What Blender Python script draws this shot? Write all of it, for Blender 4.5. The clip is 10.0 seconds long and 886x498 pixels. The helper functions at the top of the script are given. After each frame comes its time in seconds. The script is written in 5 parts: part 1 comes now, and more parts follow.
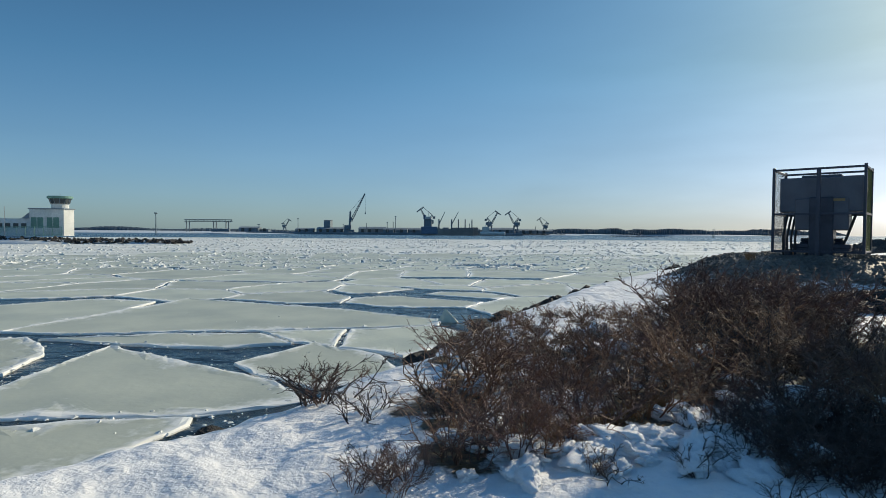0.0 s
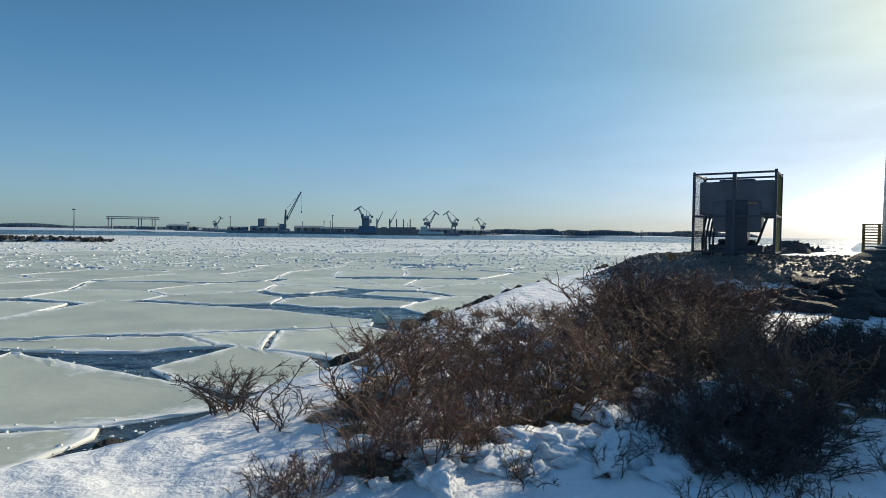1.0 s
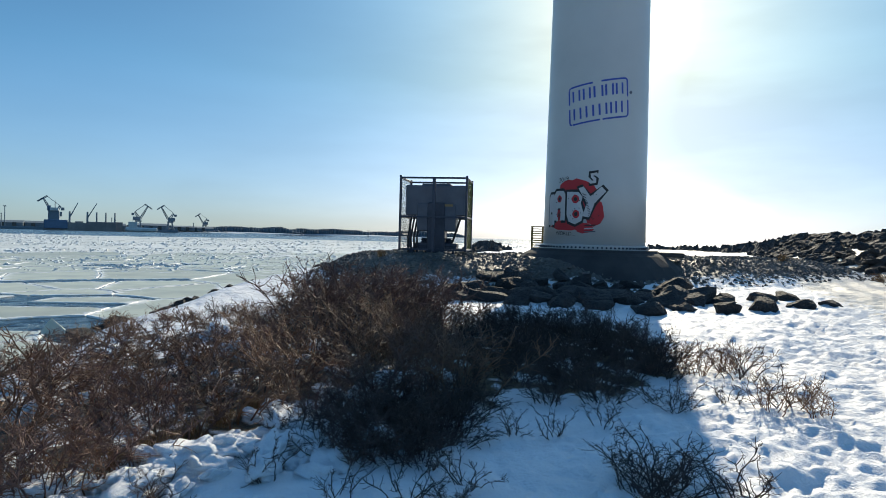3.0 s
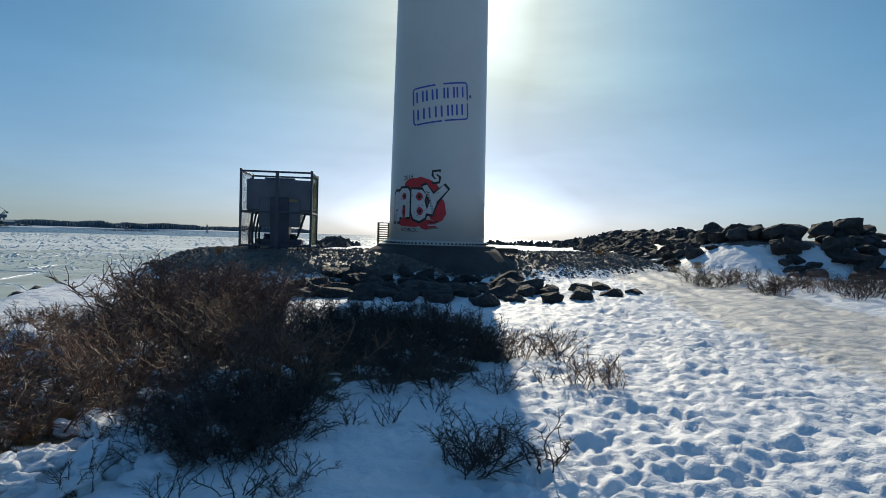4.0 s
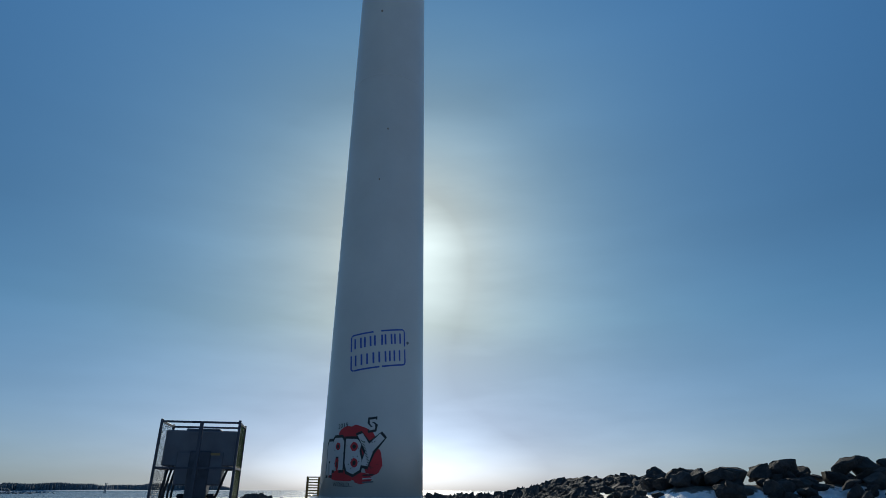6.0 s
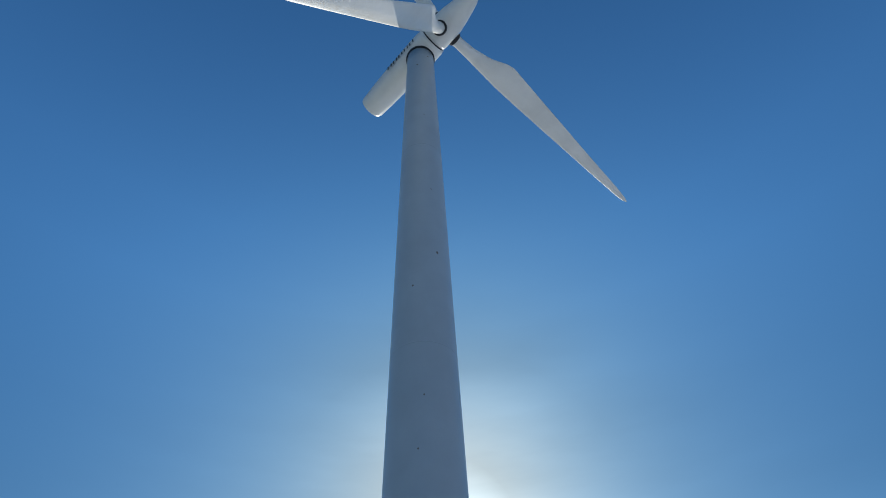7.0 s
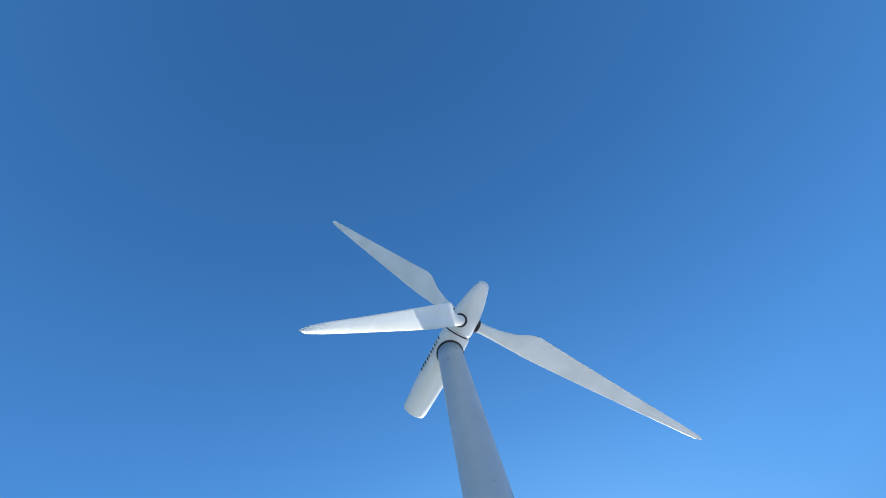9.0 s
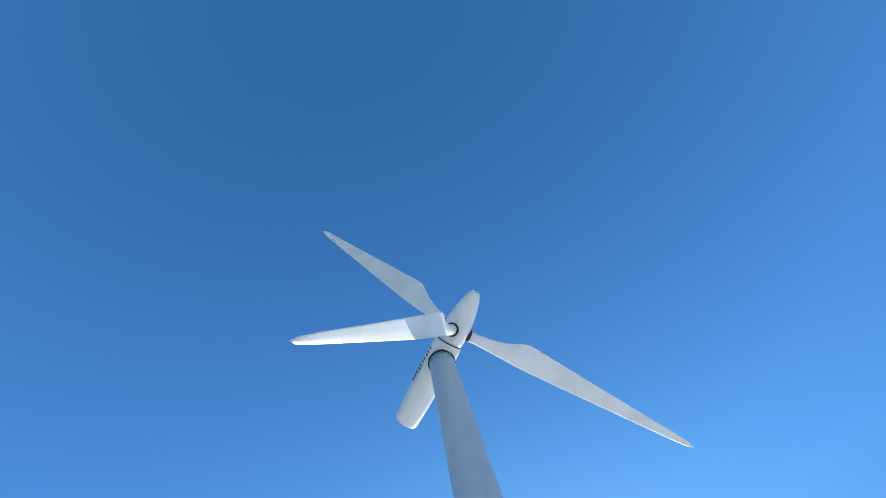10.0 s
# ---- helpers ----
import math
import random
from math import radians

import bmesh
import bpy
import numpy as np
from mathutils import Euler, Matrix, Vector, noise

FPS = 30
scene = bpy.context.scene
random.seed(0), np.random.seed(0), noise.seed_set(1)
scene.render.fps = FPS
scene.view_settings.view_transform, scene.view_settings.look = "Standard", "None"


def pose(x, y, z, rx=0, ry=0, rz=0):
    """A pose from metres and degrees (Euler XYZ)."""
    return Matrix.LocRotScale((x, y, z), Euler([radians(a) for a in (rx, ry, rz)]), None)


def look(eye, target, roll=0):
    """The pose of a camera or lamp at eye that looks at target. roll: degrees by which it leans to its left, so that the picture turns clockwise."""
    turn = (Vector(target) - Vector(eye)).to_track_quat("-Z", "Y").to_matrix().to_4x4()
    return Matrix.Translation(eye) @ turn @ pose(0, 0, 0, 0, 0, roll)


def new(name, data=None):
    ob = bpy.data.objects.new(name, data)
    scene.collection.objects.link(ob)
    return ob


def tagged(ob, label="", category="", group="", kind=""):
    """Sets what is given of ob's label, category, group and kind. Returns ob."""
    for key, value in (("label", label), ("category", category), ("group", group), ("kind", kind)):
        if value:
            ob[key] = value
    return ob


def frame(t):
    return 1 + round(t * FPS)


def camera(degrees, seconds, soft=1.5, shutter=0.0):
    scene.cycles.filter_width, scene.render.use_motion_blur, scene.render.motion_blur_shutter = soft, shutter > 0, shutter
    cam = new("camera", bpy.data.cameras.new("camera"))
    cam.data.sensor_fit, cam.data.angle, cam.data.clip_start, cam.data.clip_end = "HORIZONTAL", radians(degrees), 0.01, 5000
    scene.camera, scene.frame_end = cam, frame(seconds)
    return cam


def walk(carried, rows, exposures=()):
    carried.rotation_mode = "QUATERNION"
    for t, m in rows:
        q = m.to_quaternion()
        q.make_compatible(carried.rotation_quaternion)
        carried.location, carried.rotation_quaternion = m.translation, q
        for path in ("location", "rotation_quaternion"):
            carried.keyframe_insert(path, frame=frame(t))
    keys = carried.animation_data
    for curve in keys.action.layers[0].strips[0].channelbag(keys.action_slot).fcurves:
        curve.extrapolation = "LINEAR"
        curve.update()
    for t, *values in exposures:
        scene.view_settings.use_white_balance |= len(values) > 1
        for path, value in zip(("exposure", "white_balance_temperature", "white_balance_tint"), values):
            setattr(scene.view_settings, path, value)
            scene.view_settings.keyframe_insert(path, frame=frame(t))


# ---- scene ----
cam = camera(75.2, 10.0, soft=0.9)
PATH = [
    (0, (0.000, 0.000, 1.600), (0.0000, 1.9993, 1.5430), 0.42),
    (0.5, (0.077, 0.099, 1.605), (0.1193, 2.0975, 1.5460), 0.51),
    (1, (0.164, 0.153, 1.589), (0.3778, 2.1407, 1.5333), 0.79),
    (1.5, (0.279, 0.182, 1.577), (0.7055, 2.1354, 1.5253), 0.92),
    (2, (0.415, 0.223, 1.572), (1.0720, 2.1119, 1.5236), 1.10),
    (2.5, (0.581, 0.238, 1.560), (1.4481, 2.0394, 1.5121), 1.34),
    (3, (0.689, 0.164, 1.559), (1.7644, 1.8495, 1.5172), 1.50),
    (3.2, (0.722, 0.107, 1.559), (1.8923, 1.7286, 1.5199), 1.55),
    (4.3, (0.624, -0.074, 1.578), (2.1608, 1.2052, 1.5298), 1.45),
    (4.5, (0.630, -0.073, 1.567), (2.1884, 1.1796, 1.5194), 1.36),
    (5, (0.598, -0.093, 1.587), (2.1809, 1.1299, 1.6039), 1.47),
    (5.5, (0.557, -0.099, 1.598), (2.1434, 1.0873, 1.8767), 1.01),
    (5.8, (0.530, -0.082, 1.605), (2.0736, 1.0607, 2.1640), 0.81),
    (6, (0.487, -0.087, 1.626), (1.9708, 1.0092, 2.3993), 0.09),
    (6.2, (0.543, -0.086, 1.624), (1.9316, 0.9589, 2.6132), -1.14),
    (7.3, (0.596, -0.084, 1.613), (1.4778, 0.7092, 3.2234), -2.85),
    (7.5, (0.605, -0.065, 1.609), (1.3981, 0.6836, 3.2858), -2.95),
    (8, (0.568, -0.092, 1.615), (1.1664, 0.4703, 3.4387), -5.88),
    (8.5, (0.561, -0.086, 1.593), (1.0270, 0.3059, 3.4984), -13.55),
    (9, (0.520, -0.087, 1.592), (0.8976, 0.1714, 3.5389), -23.20),
    (9.5, (0.563, -0.088, 1.591), (0.9365, 0.1292, 3.5438), -27.35),
    (10, (0.535, -0.085, 1.588), (0.9214, 0.1297, 3.5385), -28.71),
]
EXPOSURES = [(0.0, -0.2, 8100, 6), (1.0, -0.1, 8100, 6), (2.5, 0.1, 7950, 6), (3.2, 0.05, 7800, 6), (4.5, -0.62, 7500, 6), (5.5, -0.72, 7400, 6), (6.2, -0.8, 6900, 6), (7.5, -0.3, 6600, 8), (8.0, -0.12, 6600, 8), (9.0, 0.35, 6500, 8), (10.0, 0.4, 6500, 8)]
walk(cam, [(t, look(eye, target, roll)) for t, eye, target, roll in PATH], EXPOSURES)

# ---- light ----
SUN_AZ, SUN_EL = 49.6, 25.6          # degrees clockwise from +y, degrees up
world = bpy.data.worlds.new("sky")
scene.world = world
world.use_nodes = True
wn = world.node_tree
sky = wn.nodes.new("ShaderNodeTexSky")
sky.sky_type = "NISHITA"
sky.sun_disc = False
sky.sun_elevation, sky.sun_rotation = radians(SUN_EL), radians(SUN_AZ)
sky.air_density, sky.dust_density, sky.ozone_density = 1.0, 0.95, 2.5
back = wn.nodes["Background"]
back.inputs["Strength"].default_value = 0.125
haze = wn.nodes.new("ShaderNodeGamma")
haze.inputs[1].default_value = 0.8
tint = wn.nodes.new("ShaderNodeMix")
tint.data_type, tint.blend_type = "RGBA", "MULTIPLY"
tint.inputs[0].default_value = 1.0
grey = wn.nodes.new("ShaderNodeRGBToBW")
glare = wn.nodes.new("ShaderNodeMapRange")          # the white haze round the sun
glare.inputs[1].default_value, glare.inputs[2].default_value = 2.0, 9.5
hues = wn.nodes.new("ShaderNodeMix")
hues.data_type = "RGBA"
hues.inputs[6].default_value, hues.inputs[7].default_value = (0.41, 1.0, 1.58, 1), (0.78, 1.0, 1.16, 1)
wn.links.new(haze.outputs[0], grey.inputs[0])
wn.links.new(grey.outputs[0], glare.inputs[0])
wn.links.new(glare.outputs[0], hues.inputs[0])
low = wn.nodes.new("ShaderNodeMix")                  # paler, cooler air towards the horizon
low.data_type = "RGBA"
low_hue = wn.nodes.new("ShaderNodeMix")
low_hue.data_type = "RGBA"
low_hue.inputs[6].default_value, low_hue.inputs[7].default_value = (0.66, 1.04, 1.62, 1), (0.74, 1.02, 1.95, 1)
wn.links.new(glare.outputs[0], low_hue.inputs[0])
wn.links.new(low_hue.outputs[2], low.inputs[7])
lc, ls, lr = (wn.nodes.new(k) for k in ("ShaderNodeTexCoord", "ShaderNodeSeparateXYZ", "ShaderNodeMapRange"))
for k, v in zip((1, 2, 3, 4), (0.0, 0.26, 1.0, 0.0)):
    lr.inputs[k].default_value = v
wn.links.new(lc.outputs["Generated"], ls.inputs[0])
wn.links.new(ls.outputs["Z"], lr.inputs[0])
wn.links.new(lr.outputs[0], low.inputs[0])
wn.links.new(hues.outputs[2], low.inputs[6])
wn.links.new(low.outputs[2], tint.inputs[7])
wn.links.new(sky.outputs[0], haze.inputs[0])
# thin streaks of high cloud
wc, wm, wno, wr = (wn.nodes.new(k) for k in ("ShaderNodeTexCoord", "ShaderNodeMapping", "ShaderNodeTexNoise", "ShaderNodeMapRange"))
wm.inputs["Scale"].default_value, wm.inputs["Rotation"].default_value = (1.6, 1.6, 7.0), (0.25, 0.15, 0.4)
wno.inputs["Scale"].default_value, wno.inputs["Detail"].default_value = 1.4, 5
for k, v in zip((1, 2, 3, 4), (0.35, 0.75, 0.92, 1.28)):
    wr.inputs[k].default_value = v
cloud = wn.nodes.new("ShaderNodeVectorMath")
cloud.operation = "SCALE"
wn.links.new(wc.outputs["Generated"], wm.inputs["Vector"])
wn.links.new(wm.outputs[0], wno.inputs["Vector"])
wn.links.new(wno.outputs["Fac"], wr.inputs[0])
wn.links.new(haze.outputs[0], cloud.inputs[0])
veil = wn.nodes.new("ShaderNodeMix")
veil.inputs[2].default_value = 1.0
wn.links.new(glare.outputs[0], veil.inputs[0])
wn.links.new(wr.outputs[0], veil.inputs[3])
core = wn.nodes.new("ShaderNodeMapRange")
for k, v in zip((1, 2, 3, 4), (9.5, 13.5, 1.0, 2.3)):
    core.inputs[k].default_value = v
glow = wn.nodes.new("ShaderNodeMath")
glow.operation = "MULTIPLY"
wn.links.new(grey.outputs[0], core.inputs[0])
wn.links.new(core.outputs[0], glow.inputs[0])
wn.links.new(veil.outputs[0], glow.inputs[1])
wn.links.new(glow.outputs[0], cloud.inputs["Scale"])
wn.links.new(cloud.outputs[0], tint.inputs[6])
# brighter air low down away from the sun, deeper blue overhead
level = []
for a, b, c, d in ((0.0, 0.14, 1.3, 1.1), (0.12, 0.36, 1.0, 0.72), (0.38, 0.66, 1.0, 1.48), (0.74, 1.0, 1.0, 0.76)):
    r = wn.nodes.new("ShaderNodeMapRange")
    for k, v in zip((1, 2, 3, 4), (a, b, c, d)):
        r.inputs[k].default_value = v
    wn.links.new(ls.outputs["Z"], r.inputs[0])
    level.append(r.outputs[0])
for k in range(1, 4):
    m = wn.nodes.new("ShaderNodeMath")
    m.operation = "MULTIPLY"
    wn.links.new(level[0], m.inputs[0])
    wn.links.new(level[k], m.inputs[1])
    level[0] = m.outputs[0]
near_sun = wn.nodes.new("ShaderNodeMix")
near_sun.inputs[3].default_value = 0.82
side = wn.nodes.new("ShaderNodeMapRange")
side.inputs[2].default_value = 0.4
wn.links.new(glare.outputs[0], side.inputs[0])
wn.links.new(side.outputs[0], near_sun.inputs[0])
wn.links.new(level[0], near_sun.inputs[2])
graded = wn.nodes.new("ShaderNodeVectorMath")
graded.operation = "SCALE"
wn.links.new(tint.outputs[2], graded.inputs[0])
wn.links.new(near_sun.outputs[0], graded.inputs["Scale"])
zenith = wn.nodes.new("ShaderNodeMix")               # purer blue high up
zenith.data_type, zenith.blend_type = "RGBA", "MULTIPLY"
zenith.inputs[7].default_value = (0.88, 0.98, 1.04, 1)
zr = wn.nodes.new("ShaderNodeMapRange")
zr.inputs[1].default_value, zr.inputs[2].default_value = 0.62, 0.98
wn.links.new(ls.outputs["Z"], zr.inputs[0])
wn.links.new(zr.outputs[0], zenith.inputs[0])
wn.links.new(graded.outputs[0], zenith.inputs[6])
wn.links.new(zenith.outputs[2], back.inputs[0])

sun_data = bpy.data.lights.new("sun", "SUN")
sun_data.energy, sun_data.angle, sun_data.color = 4.2, radians(0.53), (1.0, 0.95, 0.87)
sun = new("sun", sun_data)
to_sun = Vector((math.sin(radians(SUN_AZ)) * math.cos(radians(SUN_EL)), math.cos(radians(SUN_AZ)) * math.cos(radians(SUN_EL)), math.sin(radians(SUN_EL))))
sun.matrix_world = look(to_sun * 100, (0, 0, 0))


# ---- materials ----
def material(name, color, rough=0.6, metal=0.0, second=None, scale=4.0, fine=40.0, bump=0.3, depth=0.01, coord="Object", vary=0.0, speck=0.25):
    """A surface with a base colour, blotches of a second colour, fine grain and relief."""
    m = bpy.data.materials.new(name)
    m.use_nodes = True
    nt = m.node_tree
    bs = nt.nodes["Principled BSDF"]
    bs.inputs["Metallic"].default_value = metal
    tc = nt.nodes.new("ShaderNodeTexCoord")
    n1, n2 = nt.nodes.new("ShaderNodeTexNoise"), nt.nodes.new("ShaderNodeTexNoise")
    n1.inputs["Scale"].default_value, n1.inputs["Detail"].default_value = scale, 5
    n2.inputs["Scale"].default_value, n2.inputs["Detail"].default_value = fine, 4
    nt.links.new(tc.outputs[coord], n1.inputs["Vector"])
    nt.links.new(tc.outputs[coord], n2.inputs["Vector"])
    second = second or tuple(c * 0.7 for c in color)
    ramp = nt.nodes.new("ShaderNodeMapRange")
    ramp.inputs[1].default_value, ramp.inputs[2].default_value = 0.38, 0.66
    nt.links.new(n1.outputs["Fac"], ramp.inputs[0])
    mix = nt.nodes.new("ShaderNodeMix")
    mix.data_type = "RGBA"
    mix.inputs[6].default_value, mix.inputs[7].default_value = (*color, 1), (*second, 1)
    nt.links.new(ramp.outputs[0], mix.inputs[0])
    grain = nt.nodes.new("ShaderNodeHueSaturation")
    gr = nt.nodes.new("ShaderNodeMapRange")
    gr.inputs[3].default_value, gr.inputs[4].default_value = 1 - speck, 1 + speck
    nt.links.new(n2.outputs["Fac"], gr.inputs[0])
    value = gr.outputs[0]
    if vary:
        info = nt.nodes.new("ShaderNodeObjectInfo")
        vr = nt.nodes.new("ShaderNodeMapRange")
        vr.inputs[3].default_value, vr.inputs[4].default_value = 1 - vary, 1 + vary
        nt.links.new(info.outputs["Random"], vr.inputs[0])
        mul = nt.nodes.new("ShaderNodeMath")
        mul.operation = "MULTIPLY"
        nt.links.new(value, mul.inputs[0])
        nt.links.new(vr.outputs[0], mul.inputs[1])
        value = mul.outputs[0]
    nt.links.new(value, grain.inputs["Value"])
    nt.links.new(mix.outputs[2], grain.inputs["Color"])
    nt.links.new(grain.outputs[0], bs.inputs["Base Color"])
    rr = nt.nodes.new("ShaderNodeMapRange")
    rr.inputs[3].default_value, rr.inputs[4].default_value = max(0.05, rough - 0.12), min(1, rough + 0.12)
    nt.links.new(n2.outputs["Fac"], rr.inputs[0])
    nt.links.new(rr.outputs[0], bs.inputs["Roughness"])
    if bump:
        bn = nt.nodes.new("ShaderNodeBump")
        bn.inputs["Strength"].default_value, bn.inputs["Distance"].default_value = bump, depth
        nt.links.new(n2.outputs["Fac"], bn.inputs["Height"])
        nt.links.new(bn.outputs[0], bs.inputs["Normal"])
    return m


def plain(name, color, rough=0.5, metal=0.0):
    return material(name, color, rough, metal, second=tuple(c * 0.88 for c in color), scale=2.0, fine=60.0, bump=0.05, depth=0.002, speck=0.08)


def ground_material():
    """Snow, trampled icy path, gravel and dead litter, mixed by the attributes of the ground sheet."""
    m = bpy.data.materials.new("snowy_ground")
    m.use_nodes = True
    nt = m.node_tree
    bs = nt.nodes["Principled BSDF"]
    tc = nt.nodes.new("ShaderNodeTexCoord")

    def noise_at(scale, detail=5, rough=0.55):
        n = nt.nodes.new("ShaderNodeTexNoise")
        n.inputs["Scale"].default_value, n.inputs["Detail"].default_value, n.inputs["Roughness"].default_value = scale, detail, rough
        nt.links.new(tc.outputs["Object"], n.inputs["Vector"])
        return n

    def mixed(fac, a, b):
        mx = nt.nodes.new("ShaderNodeMix")
        mx.data_type = "RGBA"
        nt.links.new(fac, mx.inputs[0])
        for socket, v in ((mx.inputs[6], a), (mx.inputs[7], b)):
            if isinstance(v, tuple):
                socket.default_value = (*v, 1)
            else:
                nt.links.new(v, socket)
        return mx.outputs[2]

    def ranged(src, a, b, c=0.0, d=1.0):
        r = nt.nodes.new("ShaderNodeMapRange")
        for k, v in zip((1, 2, 3, 4), (a, b, c, d)):
            r.inputs[k].default_value = v
        nt.links.new(src, r.inputs[0])
        return r.outputs[0]

    def attr(name):
        a = nt.nodes.new("ShaderNodeAttribute")
        a.attribute_name = name
        return a.outputs["Fac"]

    def edge(src, amount):
        add = nt.nodes.new("ShaderNodeMath")
        add.operation = "ADD"
        nt.links.new(src, add.inputs[0])
        nt.links.new(ranged(mid.outputs["Fac"], 0.25, 0.75, -amount, amount), add.inputs[1])
        return ranged(add.outputs[0], 0.42, 0.58)

    big, mid, fine = noise_at(0.35), noise_at(2.6), noise_at(24.0)
    grit = nt.nodes.new("ShaderNodeTexVoronoi")
    grit.inputs["Scale"].default_value = 14.0
    nt.links.new(tc.outputs["Object"], grit.inputs["Vector"])
    snow = mixed(ranged(big.outputs["Fac"], 0.35, 0.65), (0.86, 0.87, 0.88), (0.78, 0.79, 0.8))
    track = mixed(ranged(mid.outputs["Fac"], 0.35, 0.65), (0.68, 0.65, 0.6), (0.57, 0.54, 0.49))
    stone = mixed(ranged(grit.outputs["Color"], 0.1, 0.9), (0.05, 0.045, 0.04), (0.14, 0.12, 0.1))
    litter = mixed(ranged(fine.outputs["Fac"], 0.35, 0.65), (0.05, 0.035, 0.022), (0.16, 0.1, 0.05))
    c = mixed(edge(attr("path"), 0.35), snow, track)
    c = mixed(edge(attr("litter"), 0.45), c, litter)
    c = mixed(edge(attr("gravel"), 0.3), c, stone)
    nt.links.new(c, bs.inputs["Base Color"])
    bs.inputs["Roughness"].default_value = 0.62
    b1, b2 = nt.nodes.new("ShaderNodeBump"), nt.nodes.new("ShaderNodeBump")
    b1.inputs["Strength"].default_value, b1.inputs["Distance"].default_value = 0.8, 0.055
    b2.inputs["Strength"].default_value, b2.inputs["Distance"].default_value = 0.5, 0.015
    prints = nt.nodes.new("ShaderNodeTexVoronoi")
    prints.feature = "SMOOTH_F1"
    prints.inputs["Scale"].default_value, prints.inputs["Smoothness"].default_value = 3.6, 0.35
    nt.links.new(tc.outputs["Object"], prints.inputs["Vector"])
    both = nt.nodes.new("ShaderNodeMath")
    both.operation = "MULTIPLY_ADD"
    both.inputs[1].default_value = 0.7
    nt.links.new(prints.outputs["Distance"], both.inputs[0])
    nt.links.new(noise_at(7.0, 6, 0.6).outputs["Fac"], both.inputs[2])
    nt.links.new(both.outputs[0], b1.inputs["Height"])
    nt.links.new(fine.outputs["Fac"], b2.inputs["Height"])
    nt.links.new(b1.outputs[0], b2.inputs["Normal"])
    nt.links.new(b2.outputs[0], bs.inputs["Normal"])
    return m


SNOW_GROUND = ground_material()
SNOW = material("snow", (0.86, 0.87, 0.88), 0.6, second=(0.76, 0.78, 0.8), scale=1.5, fine=18, bump=0.5, depth=0.03)


def ice_material():
    """Smooth grey-green floe ice, with a crust of white snow that thins out from the broken edge."""
    m = material("grey_ice", (0.56, 0.585, 0.475), 0.5, second=(0.42, 0.455, 0.385), scale=0.4, fine=5.0, bump=0.3, depth=0.02, vary=0.12, speck=0.08)
    nt = m.node_tree
    bs = nt.nodes["Principled BSDF"]
    under = bs.inputs["Base Color"].links[0].from_socket
    tc = nt.nodes.new("ShaderNodeTexCoord")
    at = nt.nodes.new("ShaderNodeAttribute")
    at.attribute_name = "rim"
    total = at.outputs["Fac"]
    for scale, detail, amount in ((1.6, 6, 0.85), (7.0, 5, 0.8), (0.22, 3, 0.5)):
        n = nt.nodes.new("ShaderNodeTexNoise")
        n.inputs["Scale"].default_value, n.inputs["Detail"].default_value = scale, detail
        nt.links.new(tc.outputs["Object"], n.inputs["Vector"])
        f = nt.nodes.new("ShaderNodeMath")
        f.operation = "MULTIPLY_ADD"
        f.inputs[1].default_value = amount
        nt.links.new(n.outputs["Fac"], f.inputs[0])
        nt.links.new(total, f.inputs[2])
        total = f.outputs[0]
    r = nt.nodes.new("ShaderNodeMapRange")
    r.inputs[1].default_value, r.inputs[2].default_value = 1.38, 1.85
    nt.links.new(total, r.inputs[0])
    mix = nt.nodes.new("ShaderNodeMix")
    mix.data_type = "RGBA"
    mix.inputs[7].default_value = (0.83, 0.84, 0.8, 1)
    nt.links.new(r.outputs[0], mix.inputs[0])
    nt.links.new(under, mix.inputs[6])
    nt.links.new(mix.outputs[2], bs.inputs["Base Color"])
    return m


ICE = ice_material()
ICE_RIM = material("white_ice_edge", (0.84, 0.85, 0.8), 0.6, second=(0.66, 0.67, 0.62), scale=2.0, fine=12, bump=0.6, depth=0.05)
BRASH = material("snow_dusted_far_ice", (0.84, 0.85, 0.8), 0.6, second=(0.62, 0.65, 0.6), scale=0.12, fine=0.9, bump=0.6, depth=0.25)
WATER = material("dark_sea_water", (0.02, 0.04, 0.055), 0.25, second=(0.03, 0.05, 0.06), scale=0.05, fine=0.8, bump=1.0, depth=0.5)
ROCK = material("dark_granite", (0.027, 0.027, 0.029), 0.8, second=(0.058, 0.053, 0.049), scale=1.8, fine=9, bump=1.0, depth=0.12, vary=0.4, speck=0.4)
STONE = material("crushed_stone", (0.09, 0.08, 0.07), 0.85, second=(0.2, 0.175, 0.15), scale=0.7, fine=9, bump=0.5, depth=0.02)
CONCRETE = material("dark_concrete", (0.05, 0.048, 0.047), 0.85, second=(0.03, 0.03, 0.03), scale=1.3, fine=30, bump=0.5, depth=0.01)
BARK = material("brown_red_twigs", (0.2, 0.1, 0.072), 0.65, second=(0.1, 0.055, 0.042), scale=1.2, fine=60, bump=0.0, vary=0.3)
BARK_TAN = material("tan_brown_twigs", (0.27, 0.135, 0.075), 0.65, second=(0.15, 0.08, 0.05), scale=1.2, fine=60, bump=0.0, vary=0.25)
# shade put into the bark colour, darker than the lit twigs; spiky shrubs share it
BARK_SHADED = material("shade_toned_twigs", (0.075, 0.05, 0.042), 0.8, second=(0.04, 0.03, 0.027), scale=1.2, fine=60, bump=0.0, vary=0.3)
STRAW = material("dry_straw", (0.3, 0.17, 0.07), 0.8, second=(0.17, 0.09, 0.04), scale=3, fine=40, bump=0.0)
PAINT = material("white_tower_paint", (0.48, 0.515, 0.52), 0.35, second=(0.435, 0.465, 0.47), scale=0.35, fine=3, bump=0.03, depth=0.003, speck=0.03)
